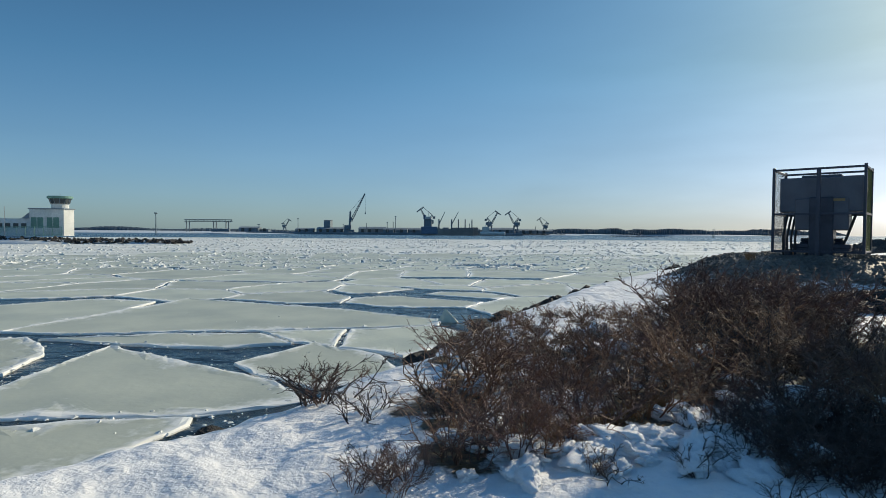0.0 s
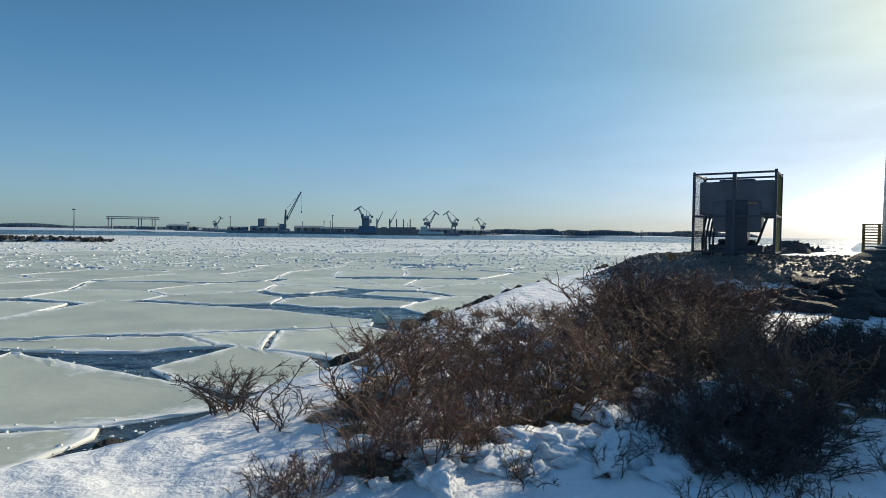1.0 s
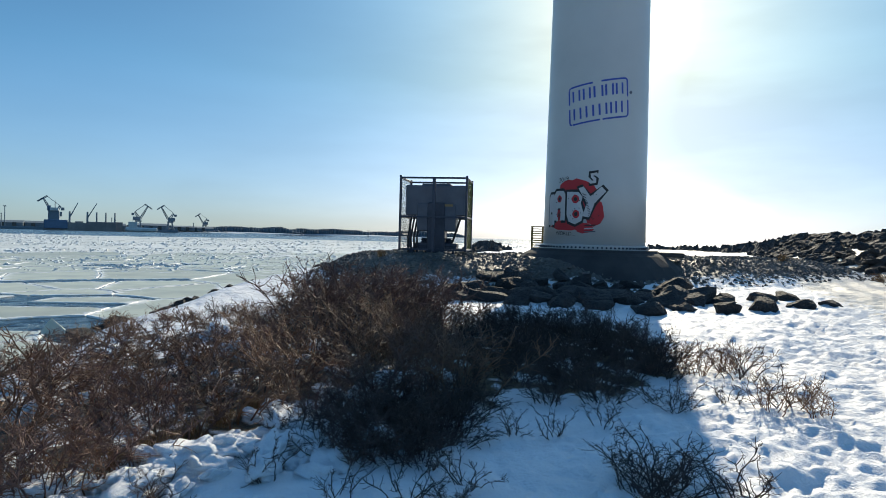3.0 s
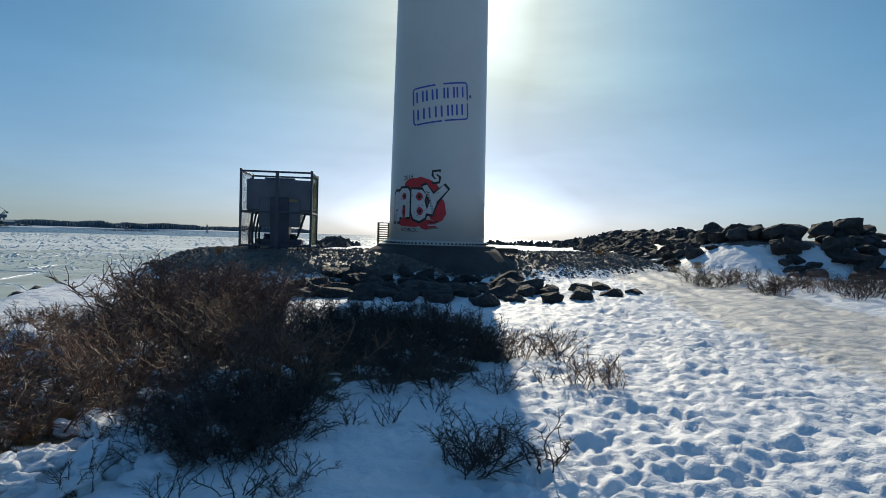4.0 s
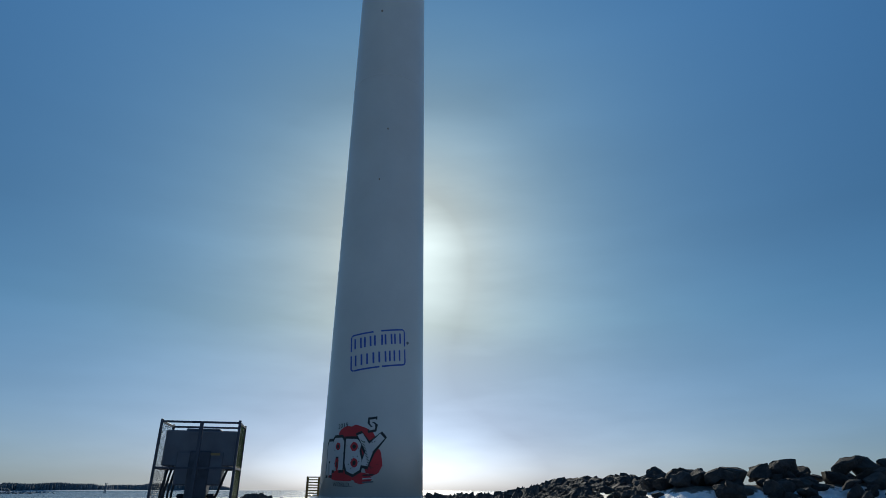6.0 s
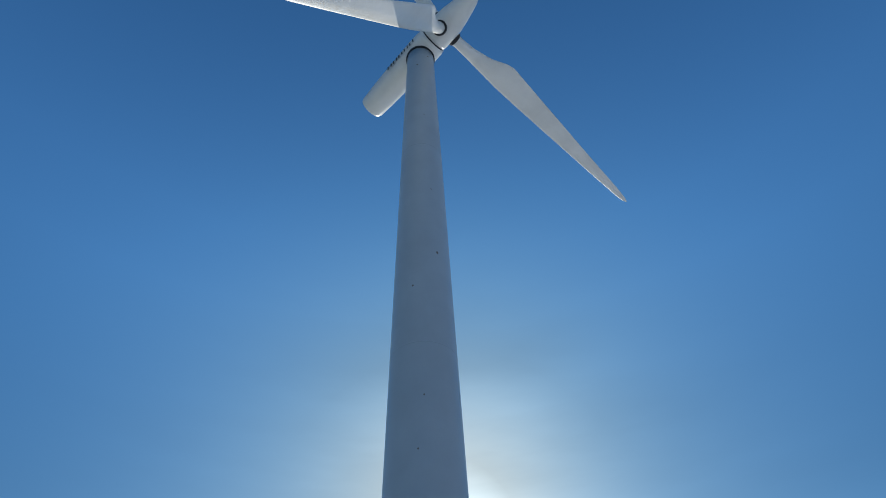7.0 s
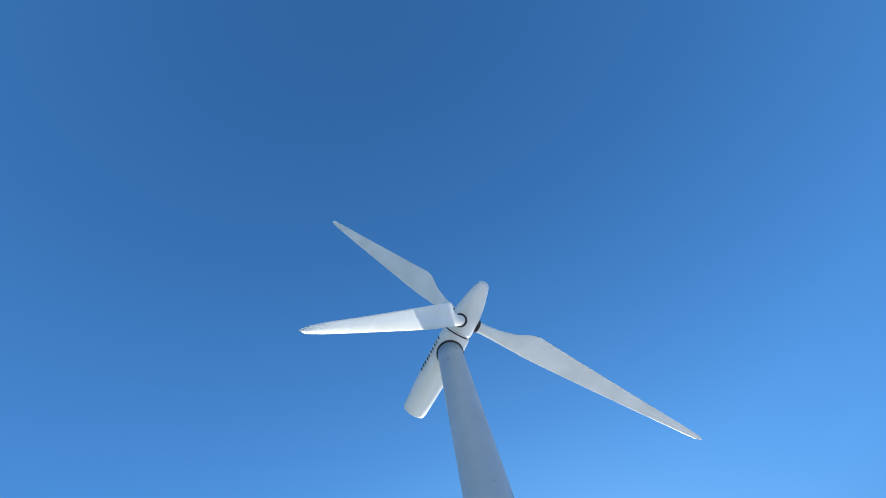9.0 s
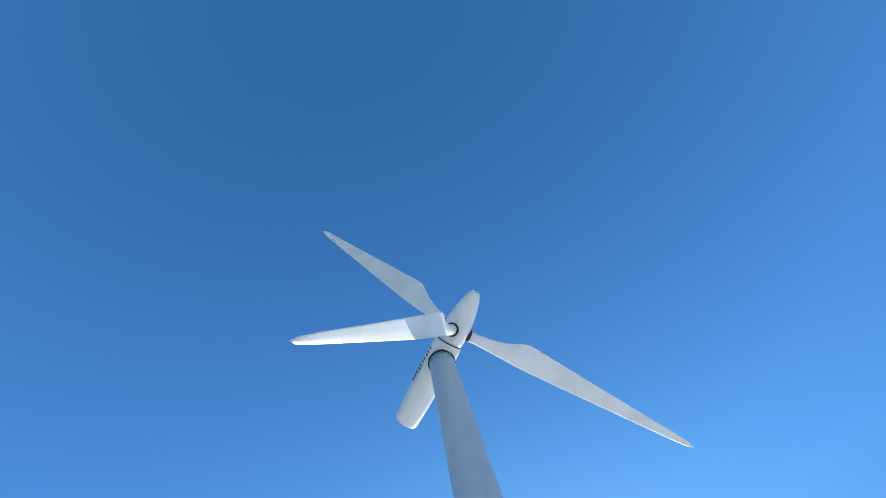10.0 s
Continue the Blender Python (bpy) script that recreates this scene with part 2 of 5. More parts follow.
BLADE = material("white_blade_gelcoat", (0.76, 0.75, 0.7), 0.35, second=(0.68, 0.67, 0.62), scale=0.4, fine=3, bump=0.0, speck=0.03)
STEEL = material("galvanised_steel", (0.35, 0.36, 0.37), 0.45, 0.7, second=(0.25, 0.26, 0.27), scale=5, fine=50, bump=0.1, depth=0.002)
DARK_STEEL = material("blue_grey_steel", (0.05, 0.06, 0.085), 0.5, 0.3, second=(0.035, 0.045, 0.065), scale=4, fine=40, bump=0.1, depth=0.003)
GREY_BOX = material("grey_enclosure_paint", (0.1, 0.115, 0.145), 0.5, second=(0.075, 0.085, 0.11), scale=2.0, fine=30, bump=0.06, depth=0.003)
BLACK = plain("black_paint", (0.015, 0.015, 0.017), 0.6)
BLUE = plain("blue_sign_paint", (0.025, 0.07, 0.36), 0.5)
RED = plain("red_spray_paint", (0.5, 0.02, 0.03), 0.6)
PALE = plain("pale_spray_paint", (0.52, 0.53, 0.54), 0.6)
YELLOW = material("weathered_yellow_wood", (0.36, 0.27, 0.11), 0.7, second=(0.26, 0.18, 0.08), scale=4, fine=40, bump=0.2, depth=0.004)
OLIVE = plain("olive_mesh_paint", (0.22, 0.22, 0.08), 0.6)
GRIME = plain("grease_stain", (0.2, 0.15, 0.1), 0.7)
# dark steel paled and blued: the haze of distance is mixed into the colour
FAR_DARK = material("haze_tinted_far_steel", (0.2, 0.26, 0.3), 0.8, scale=0.05, fine=0.6, bump=0.0)
FAR_WALL = material("pale_wall", (0.68, 0.69, 0.66), 0.7, second=(0.56, 0.58, 0.56), scale=0.3, fine=3, bump=0.0)
FAR_GREEN = material("green_wall", (0.16, 0.33, 0.27), 0.7, scale=0.3, fine=3, bump=0.0)
FAR_GLASS = plain("dark_window_glass", (0.03, 0.05, 0.06), 0.1)
# blue air haze is tinted into the forest colour as well
FAR_WOOD = material("haze_tinted_far_forest", (0.11, 0.16, 0.19), 0.9, second=(0.07, 0.11, 0.14), scale=0.03, fine=0.25, bump=0.0)
FAR_SNOW = material("far_snow_shore", (0.6, 0.66, 0.7), 0.8, second=(0.45, 0.52, 0.57), scale=0.02, fine=0.2, bump=0.0)
HULL = material("grey_ship_hull", (0.36, 0.33, 0.31), 0.6, second=(0.25, 0.22, 0.21), scale=0.05, fine=0.5, bump=0.0)
HULL_DARK = material("dark_ship_hull", (0.12, 0.2, 0.3), 0.6, scale=0.05, fine=0.5, bump=0.0)


# ---- building helpers ----
def part(name, bm, mat, parent=None, label="", smooth=False):
    me = bpy.data.meshes.new(name)
    bm.to_mesh(me)
    bm.free()
    me.materials.append(mat)
    if smooth:
        for p in me.polygons:
            p.use_smooth = True
    ob = new(name, me)
    ob.parent = parent
    if label:
        tagged(ob, label)
    return ob


def thing(name, x, y, z, label, category, group="", rz=0.0):
    ob = new(name)
    ob.matrix_basis = pose(x, y, z, 0, 0, rz)
    return tagged(ob, label, category, group)


def block(bm, cx, cy, cz, sx, sy, sz, bevel=0.0, m=None):
    """A box round a centre, with worn edges."""
    r = bmesh.ops.create_cube(bm, size=1.0)
    vs = r["verts"]
    mat = Matrix.Translation((cx, cy, cz)) @ Matrix.Diagonal((sx, sy, sz, 1))
    bmesh.ops.transform(bm, matrix=(m or Matrix()) @ mat, verts=vs)
    if bevel:
        es = list({e for v in vs for e in v.link_edges})
        bmesh.ops.bevel(bm, geom=es, offset=bevel, segments=1, affect="EDGES")
    return bm


def rod(bm, a, b, r0, r1=None, n=6, caps=True):
    """A tapered round bar from a to b."""
    a, b = Vector(a), Vector(b)
    r1 = r0 if r1 is None else r1
    q = (b - a).to_track_quat("Z", "Y")
    rings = []
    for p, r in ((a, r0), (b, r1)):
        rings.append([bm.verts.new(p + q @ Vector((r * math.cos(math.tau * k / n), r * math.sin(math.tau * k / n), 0))) for k in range(n)])
    for k in range(n):
        bm.faces.new((rings[0][k], rings[0][(k + 1) % n], rings[1][(k + 1) % n], rings[1][k]))
    if caps:
        bm.faces.new(rings[0][::-1])
        bm.faces.new(rings[1])
    return bm


def lathe(bm, profile, n=48, m=None):
    """A body turned round z from rows of (radius, height)."""
    m = m or Matrix()
    rings = [[bm.verts.new(m @ Vector((r * math.cos(math.tau * k / n), r * math.sin(math.tau * k / n), z))) for k in range(n)] for r, z in profile]
    for lo, hi in zip(rings, rings[1:]):
        for k in range(n):
            bm.faces.new((lo[k], lo[(k + 1) % n], hi[(k + 1) % n], hi[k]))
    bm.faces.new(rings[0][::-1])
    bm.faces.new(rings[-1])
    return bm


def frame_of(a, b, c, origin):
    """The pose whose axes are a, b and c."""
    m = Matrix((a, b, c)).transposed().to_4x4()
    m.translation = origin
    return m


def smoothstep(a, b, v):
    t = min(1.0, max(0.0, (v - a) / (b - a)))
    return t * t * (3 - 2 * t)


def seg_dist(x, y, ax, ay, bx, by):
    dx, dy = bx - ax, by - ay
    t = min(1.0, max(0.0, ((x - ax) * dx + (y - ay) * dy) / (dx * dx + dy * dy)))
    return math.hypot(x - ax - t * dx, y - ay - t * dy), t


# ---- the lie of the land ----
ICE_Z = -1.5
TOWER = (15.695, 14.081)
SHORE = [(-60, -50), (-30, -20), (-14, -4), (-8, 3), (-5.2, 6.6), (-3.9, 8.4), (-3.3, 9.6), (-1.9, 13.2), (1.3, 19.4), (3.5, 23), (7.5, 28), (13, 34), (22, 38), (36, 42), (55, 60), (75, 85), (140, 160), (420, 460)]
BERM = [(66, 51), (62, 37), (50, 23), (31, 7.5), (35, -1), (40, -22)]
BERM_TOP = [0.9, 1.05, 2.5, 2.75, 3.0, 3.0]
TRACK = [(42, 20), (25, 10.3), (20, 6.6), (12.8, 1.1), (8, -3.6), (2.5, -9)]
FAR_SPIT = [(36, 47), (45, 60), (54, 70)]


def shore_dist(x, y):
    """Metres inland from the waterline (negative over the ice)."""
    best, sign = 1e9, 1
    for (ax, ay), (bx, by) in zip(SHORE, SHORE[1:]):
        d, t = seg_dist(x, y, ax, ay, bx, by)
        if d < best:
            best = d
            sign = 1 if (bx - ax) * (y - ay) - (by - ay) * (x - ax) < 0 else -1
    return best * sign


def berm_dist(x, y):
    best, top = 1e9, 0
    for n, ((ax, ay), (bx, by)) in enumerate(zip(BERM, BERM[1:])):
        d, t = seg_dist(x, y, ax, ay, bx, by)
        if d < best:
            best, top = d, BERM_TOP[n] + t * (BERM_TOP[n + 1] - BERM_TOP[n])
    return best, top


def pad_dist(x, y):
    """Distance from the core of the gravel pad round the turbine."""
    a = seg_dist(x, y, 11.3, 17.2, TOWER[0] + 0.5, TOWER[1] + 0.8)[0]
    b = seg_dist(x, y, TOWER[0] + 0.5, TOWER[1] + 0.8, 25.0, 14.0)[0]
    return min(a - 2.3, b - 2.0)


def land(x, y):
    """The height of the bare lie of the land, without small unevenness."""
    s = shore_dist(x, y)
    d = math.hypot(x, y)
    z = -0.02 + 0.022 * max(0.0, (x * 0.9 + y * 0.3) - 9.0)
    z = min(z, 0.7)
    p = pad_dist(x, y)
    z += (0.98 - z) * (1 - smoothstep(0.0, 3.0, p)) if p < 3.0 else 0
    b, top = berm_dist(x, y)
    if b < 5:
        z = max(z, z + (top - 0.9 - z) * (1 - smoothstep(0.3, 4.5, b)))
    bank = smoothstep(-1.0, 4.2, s)
    return -2.6 + (z + 2.6) * bank if s < 4.2 else z


def relief(x, y):
    """Drifts, clods and old footprints in the snow."""
    z = 0.10 * noise.noise((x * 0.55, y * 0.55, 1.3)) + 0.05 * noise.noise((x * 1.7, y * 1.7, 4.1))
    far = math.hypot(x, y)
    if far < 34:
        open_snow = smoothstep(-1.0, 1.5, x * 0.78 - y * 0.63 - 0.6)     # trampled ground out in the sun
        z += 0.03 * abs(noise.noise((x * 3.4, y * 3.4, 7.7))) + 0.012 * noise.noise((x * 7.5, y * 7.5, 2.2)) - 0.02
        if open_snow > 0 and far < 30:
            on_track = 1e9
            for (ax, ay), (bx, by) in zip(TRACK[1:], TRACK[2:]):
                on_track = min(on_track, seg_dist(x, y, ax, ay, bx, by)[0])
            rut = 1 - smoothstep(1.0, 2.6, on_track)
            wx, wy = x + 0.22 * noise.noise((x * 2.6, y * 2.6, 1)), y + 0.22 * noise.noise((x * 2.6, y * 2.6, 5))
            d1 = noise.voronoi((wx * 4.4, wy * 4.4, 0.0))[0][0]
            d2 = noise.voronoi((wx * 6.1 + 7, wy * 6.1, 0.5))[0][0]
            worn = 0.35 + 0.65 * smoothstep(-0.25, 0.25, noise.noise((x * 0.35, y * 0.35, 9.0)))
            pit = 0.026 * (1 - smoothstep(0.05, 0.45, d1)) + 0.03 * (1 - smoothstep(0.1, 0.5, d2))
            z -= open_snow * worn * pit * (1 - 0.8 * rut)
            z += open_snow * (1 - rut) * (0.045 * noise.noise((x * 5.5, y * 5.5, 3.0)) + 0.03 * noise.noise((x * 11, y * 11, 6.0)))
            z += open_snow * rut * 0.022 * math.cos(on_track * 7.4 + 2 * noise.noise((x * 0.2, y * 0.2, 2)))
    return z


def surface(x, y):
    return land(x, y) + relief(x, y)


# ---- where the shrubs stand: x, y, height, kind ----
AHEAD, ASIDE, STAND = Vector((0.4335, 0.9012)), Vector((0.9012, -0.4335)), Vector((0.58, 0.24))


def plan(depth, side):
    p = STAND + AHEAD * depth + ASIDE * side
    return p.x, p.y


def inside(poly, a, b):
    hit = False
    for (x0, y0), (x1, y1) in zip(poly, poly[1:] + poly[:1]):
        if (y0 > b) != (y1 > b) and a < (x1 - x0) * (b - y0) / (y1 - y0) + x0:
            hit = not hit
    return hit


THICKET = [(3.25, -2.3), (3.45, -1.95), (3.95, -1.55), (4.8, -1.1), (5.6, -0.75), (6.0, -0.2), (5.7, 0.4), (5.6, 1.0), (6.3, 1.3), (7.5, 1.2), (10.5, 1.4), (12.4, 0.6), (12.6, -1.2), (11.5, -3.0), (9.2, -4.4), (7.2, -4.1), (5.2, -3.3)]
HOLLOW = [(6.0, 1.5), (5.9, 2.9), (7.0, 3.9), (8.8, 4.3), (9.8, 3.8), (10.2, 1.8)]
rng = random.Random(5)
SHRUBS = []


def scatter(poly, count, gap, low, high, kinds):
    tries = 0
    placed = []
    xs, ys = [p[0] for p in poly], [p[1] for p in poly]
    while len(placed) < count and tries < 6000:
        tries += 1
        a, b = rng.uniform(min(xs), max(xs)), rng.uniform(min(ys), max(ys))
        if inside(poly, a, b) and all(math.hypot(a - c, b - d) > gap for c, d in placed):
            placed.append((a, b))
            SHRUBS.append((*plan(a, b), rng.uniform(low, high) * (1 - 0.5 * smoothstep(4.5, 7.5, a - 0.8 * b - 2.2) if b < -1.0 else 1.0), rng.choice(kinds)))


scatter(THICKET, 112, 0.41, 0.48, 0.94, ("red", "tan", "tan", "red", "dark"))
scatter([(8.8, -0.8), (9.2, 1.0), (11.5, 1.0), (11.8, -0.6)], 16, 0.5, 1.05, 1.35, ("red",))
# hollow in the tower's shade: the dark kind carries that shade in its bark
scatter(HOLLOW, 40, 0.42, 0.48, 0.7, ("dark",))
NEST = len(SHRUBS)
# dark ones here are toned down for shade too
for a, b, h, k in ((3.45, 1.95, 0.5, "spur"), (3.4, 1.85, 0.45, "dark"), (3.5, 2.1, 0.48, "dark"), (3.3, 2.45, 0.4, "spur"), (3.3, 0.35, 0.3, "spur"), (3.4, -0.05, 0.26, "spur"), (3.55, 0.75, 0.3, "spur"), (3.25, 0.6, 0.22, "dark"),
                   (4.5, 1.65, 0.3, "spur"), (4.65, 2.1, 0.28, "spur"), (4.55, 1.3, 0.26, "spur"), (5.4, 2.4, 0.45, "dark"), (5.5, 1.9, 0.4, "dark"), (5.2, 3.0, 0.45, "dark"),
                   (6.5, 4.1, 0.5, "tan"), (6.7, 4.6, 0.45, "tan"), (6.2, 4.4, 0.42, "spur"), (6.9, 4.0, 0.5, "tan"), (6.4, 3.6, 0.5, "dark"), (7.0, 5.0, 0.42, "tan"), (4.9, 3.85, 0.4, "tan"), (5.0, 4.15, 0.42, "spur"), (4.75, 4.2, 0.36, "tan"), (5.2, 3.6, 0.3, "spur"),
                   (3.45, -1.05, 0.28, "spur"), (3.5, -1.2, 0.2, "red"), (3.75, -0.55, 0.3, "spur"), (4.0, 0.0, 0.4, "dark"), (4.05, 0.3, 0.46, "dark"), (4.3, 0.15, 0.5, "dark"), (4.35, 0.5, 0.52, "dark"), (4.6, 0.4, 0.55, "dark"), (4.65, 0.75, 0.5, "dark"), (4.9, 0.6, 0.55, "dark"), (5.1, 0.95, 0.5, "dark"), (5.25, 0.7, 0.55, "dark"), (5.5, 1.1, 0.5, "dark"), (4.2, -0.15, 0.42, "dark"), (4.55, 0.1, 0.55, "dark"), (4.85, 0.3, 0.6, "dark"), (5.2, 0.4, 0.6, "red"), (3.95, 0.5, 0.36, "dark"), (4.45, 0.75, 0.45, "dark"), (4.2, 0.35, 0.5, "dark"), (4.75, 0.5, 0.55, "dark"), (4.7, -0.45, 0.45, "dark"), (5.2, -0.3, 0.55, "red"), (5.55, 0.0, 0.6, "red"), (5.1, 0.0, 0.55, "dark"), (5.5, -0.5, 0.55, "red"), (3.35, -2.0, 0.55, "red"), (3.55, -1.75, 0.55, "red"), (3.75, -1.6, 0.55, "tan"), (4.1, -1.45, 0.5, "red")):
    SHRUBS.append((*plan(a, b), h, k))
for x, y, h, k in ((-0.4, 3.72, 0.3, "red"), (-0.22, 3.82, 0.3, "red"), (-0.58, 3.66, 0.25, "red"), (-0.3, 3.55, 0.24, "red"), (-0.45, 3.9, 0.28, "dark"), (-1.3, 5.65, 0.62, "spur"), (-1.15, 5.8, 0.6, "spur"), (-1.25, 5.75, 0.5, "red"), (-3.5, 7.5, 0.4, "spur"),
                   (-0.75, 4.9, 0.36, "spur"), (-0.6, 5.2, 0.38, "spur"), (0.0, 4.9, 0.42, "dark")):
    SHRUBS.append((x, y, h, k))
for n in range(44):
    side, depth = 7.2 + n * 0.25 + rng.uniform(-0.3, 0.3), 18.6 + 1.6 * math.sin(n * 1.7) + rng.uniform(-0.5, 0.9)
    SHRUBS.append((0.63 + 0.779 * depth + 0.627 * side, -0.07 + 0.627 * depth - 0.779 * side, rng.uniform(0.5, 0.9), ("dark", "red", "dark")[n % 3]))


# ---- ground ----
def segment_field(X, Y, line):
    """Distance of many points from a line of points, the segment met and how far along it."""
    best, seg, along = np.full(X.shape, 1e9), np.zeros(X.shape, int), np.zeros(X.shape)
    for n, ((ax, ay), (bx, by)) in enumerate(zip(line, line[1:])):
        dx, dy = bx - ax, by - ay
        t = np.clip(((X - ax) * dx + (Y - ay) * dy) / (dx * dx + dy * dy), 0, 1)
        d = np.hypot(X - ax - t * dx, Y - ay - t * dy)
        near = d < best
        best, seg, along = np.where(near, d, best), np.where(near, n, seg), np.where(near, t, along)
    return best, seg, along


def step_field(a, b, v):
    t = np.clip((v - a) / (b - a), 0, 1)
    return t * t * (3 - 2 * t)


def land_field(X, Y):
    """land() for many points at once, with the pad and berm distances."""
    d, n, _ = segment_field(X, Y, SHORE)
    A, B = np.array(SHORE)[:-1][n], np.array(SHORE)[1:][n]
    inland = np.where((B[:, 0] - A[:, 0]) * (Y - A[:, 1]) - (B[:, 1] - A[:, 1]) * (X - A[:, 0]) < 0, d, -d)
    z = np.minimum(-0.02 + 0.022 * np.maximum(0, X * 0.9 + Y * 0.3 - 9.0), 0.7)
    knee = (TOWER[0] + 0.5, TOWER[1] + 0.8)
    pad = np.minimum(segment_field(X, Y, [(11.3, 17.2), knee])[0] - 2.3, segment_field(X, Y, [knee, (25.0, 14.0)])[0] - 2.0)
    z = z + (0.98 - z) * (1 - step_field(0.0, 3.0, pad))
    berm, n, t = segment_field(X, Y, BERM)
    T = np.array(BERM_TOP)
    top = T[n] + t * (T[n + 1] - T[n])
    z = np.maximum(z, z + (top - 0.9 - z) * (1 - step_field(0.3, 4.5, berm)))
    return -2.6 + (z + 2.6) * step_field(-1.0, 4.2, inland), pad, berm


def build_ground():
    radii = np.r_[np.geomspace(0.3, 2.2, 24), np.geomspace(2.2, 32, 330)[1:], np.geomspace(32, 420, 50)[1:]]
    turn = np.radians(np.r_[np.linspace(-55, 108, 680), np.linspace(108, 305, 82)[1:-1]])
    rings, spokes = len(radii), len(turn)
    cx, cy = 0.5, 0.0
    X = np.r_[(cx + radii[:, None] * np.sin(turn)).ravel(), cx]
    Y = np.r_[(cy + radii[:, None] * np.cos(turn)).ravel(), cy]
    Z, pad, berm = land_field(X, Y)
    for n, (x, y) in enumerate(zip(X.tolist(), Y.tolist())):
        Z[n] += relief(x, y)
    co = np.stack([X, Y, Z], 1)
    gravel = 1 - step_field(0.7, 2.9, pad)
    gravel = np.maximum(gravel, 0.9 * (1 - step_field(0.6, 2.4, berm)))
    track = 1 - step_field(0.8, 3.2, segment_field(X, Y, TRACK)[0])
    litter = np.zeros(len(co))
    for x, y, h, k in SHRUBS[:NEST]:
        d = np.hypot(co[:, 0] - x, co[:, 1] - y)
        litter = np.maximum(litter, np.clip(1.1 - d / (0.55 * h) * 0.62, 0, 0.8))
    faces = [((len(co) - 1), k, (k + 1) % spokes) for k in range(spokes)]
    for i in range(rings - 1):
        for k in range(spokes):
            a, b = i * spokes + k, i * spokes + (k + 1) % spokes
            faces.append((a, a + spokes, b + spokes, b))
    me = bpy.data.meshes.new("ground")
    me.from_pydata(co.tolist(), [], faces)
    for name, vals in (("gravel", gravel), ("path", track), ("litter", litter)):
        me.attributes.new(name, "FLOAT", "POINT").data.foreach_set("value", vals)
    me.materials.append(SNOW_GROUND)
    for p in me.polygons:
        p.use_smooth = True
    me.update()
    if me.polygons[100].normal.z < 0:
        me.flip_normals()
    return tagged(new("ground", me), "old trampled snow over a stony breakwater shore", "ground", kind="structure")


ground = build_ground()


# ---- sea, ice ----
def build_sea():
    bm = bmesh.new()
    lathe(bm, [(4300, -0.5), (4300, 0.0)], 96)
    ob = part("water", bm, WATER)
    ob.location.z = ICE_Z - 0.05
    tagged(ob, "open dark blue sea water between ice", "water", kind="structure")


build_sea()


def clip_cell(poly, px, py, nx, ny):
    """Keep the side of the polygon that lies before the line through (px, py) with normal (nx, ny)."""
    out = []
    for (ax, ay), (bx, by) in zip(poly, poly[1:] + poly[:1]):
        da, db = (ax - px) * nx + (ay - py) * ny, (bx - px) * nx + (by - py) * ny
        if da <= 0:
            out.append((ax, ay))
        if (da < 0 < db) or (db < 0 < da):
            t = da / (da - db)
            out.append((ax + t * (bx - ax), ay + t * (by - ay)))
    return out


CRUMBS = []


def floe(field, corners, z, r, wander=0.22, crumbs=0.0):
    """One floe: a broken outline, a low crusted rim and a flat middle."""
    cx, cy = sum(p[0] for p in corners) / len(corners), sum(p[1] for p in corners) / len(corners)
    line = []
    for (ax, ay), (bx, by) in zip(corners, corners[1:] + corners[:1]):
        n = max(1, int(math.hypot(bx - ax, by - ay) / 0.3))
        n = min(n, 40)
        for k in range(n):
            x, y = ax + (bx - ax) * k / n, ay + (by - ay) * k / n
            for f, w in ((0.45, wander * 1.3), (2.2, wander * 0.5)):
                x += w * noise.noise((x * f, y * f, 3.0))
                y += w * noise.noise((x * f, y * f, 9.0))
            line.append((x, y))
    for x, y in line:
        for _ in range(2):
            if r.random() < crumbs:
                f = 1 - abs(r.gauss(0, 0.16)) / max(0.6, math.hypot(x - cx, y - cy))
                CRUMBS.append((cx + (x - cx) * f, cy + (y - cy) * f + r.uniform(-0.15, 0.15), ICE_Z + z - 0.01, 0.03 + 0.07 * r.random() ** 2))
    tx, ty = r.uniform(-0.003, 0.003), r.uniform(-0.003, 0.003)
    bm = bmesh.new()
    rows, rim = [], []
    for inset, up, white in ((0.0, -0.25, 1.0), (0.0, -0.02, 1.0), (0.04, 0.014, 1.0), (0.12, 0.02, 0.8), (0.3, 0.01, 0.5), (0.7, 0.002, 0.25), (1.5, 0.0, 0.0)):
        row = []
        for x, y in line:
            d = max(0.6, math.hypot(x - cx, y - cy))
            s = max(0.12, 1 - inset * (0.5 + 1.2 * abs(noise.noise((x * 0.9, y * 0.9, 6.0)))) / d)
            lump = noise.noise((x * 3.1, y * 3.1, inset * 5)) * (0.035 if 0 < inset < 0.5 else 0.0)
            qx, qy = (x - cx) * s, (y - cy) * s
            row.append(bm.verts.new((qx, qy, z + up + lump + tx * qx + ty * qy)))
            rim.append(white)
        rows.append(row)
    m = len(line)
    for a, b in zip(rows, rows[1:]):
        for k in range(m):
            bm.faces.new((a[k], a[(k + 1) % m], b[(k + 1) % m], b[k]))
    bm.faces.new(rows[-1])
    ob = part("ice_floe", bm, ICE, field)
    ob.data.attributes.new("rim", "FLOAT", "POINT").data.foreach_set("value", rim)
    ob.location = (cx, cy, ICE_Z)
    return ob


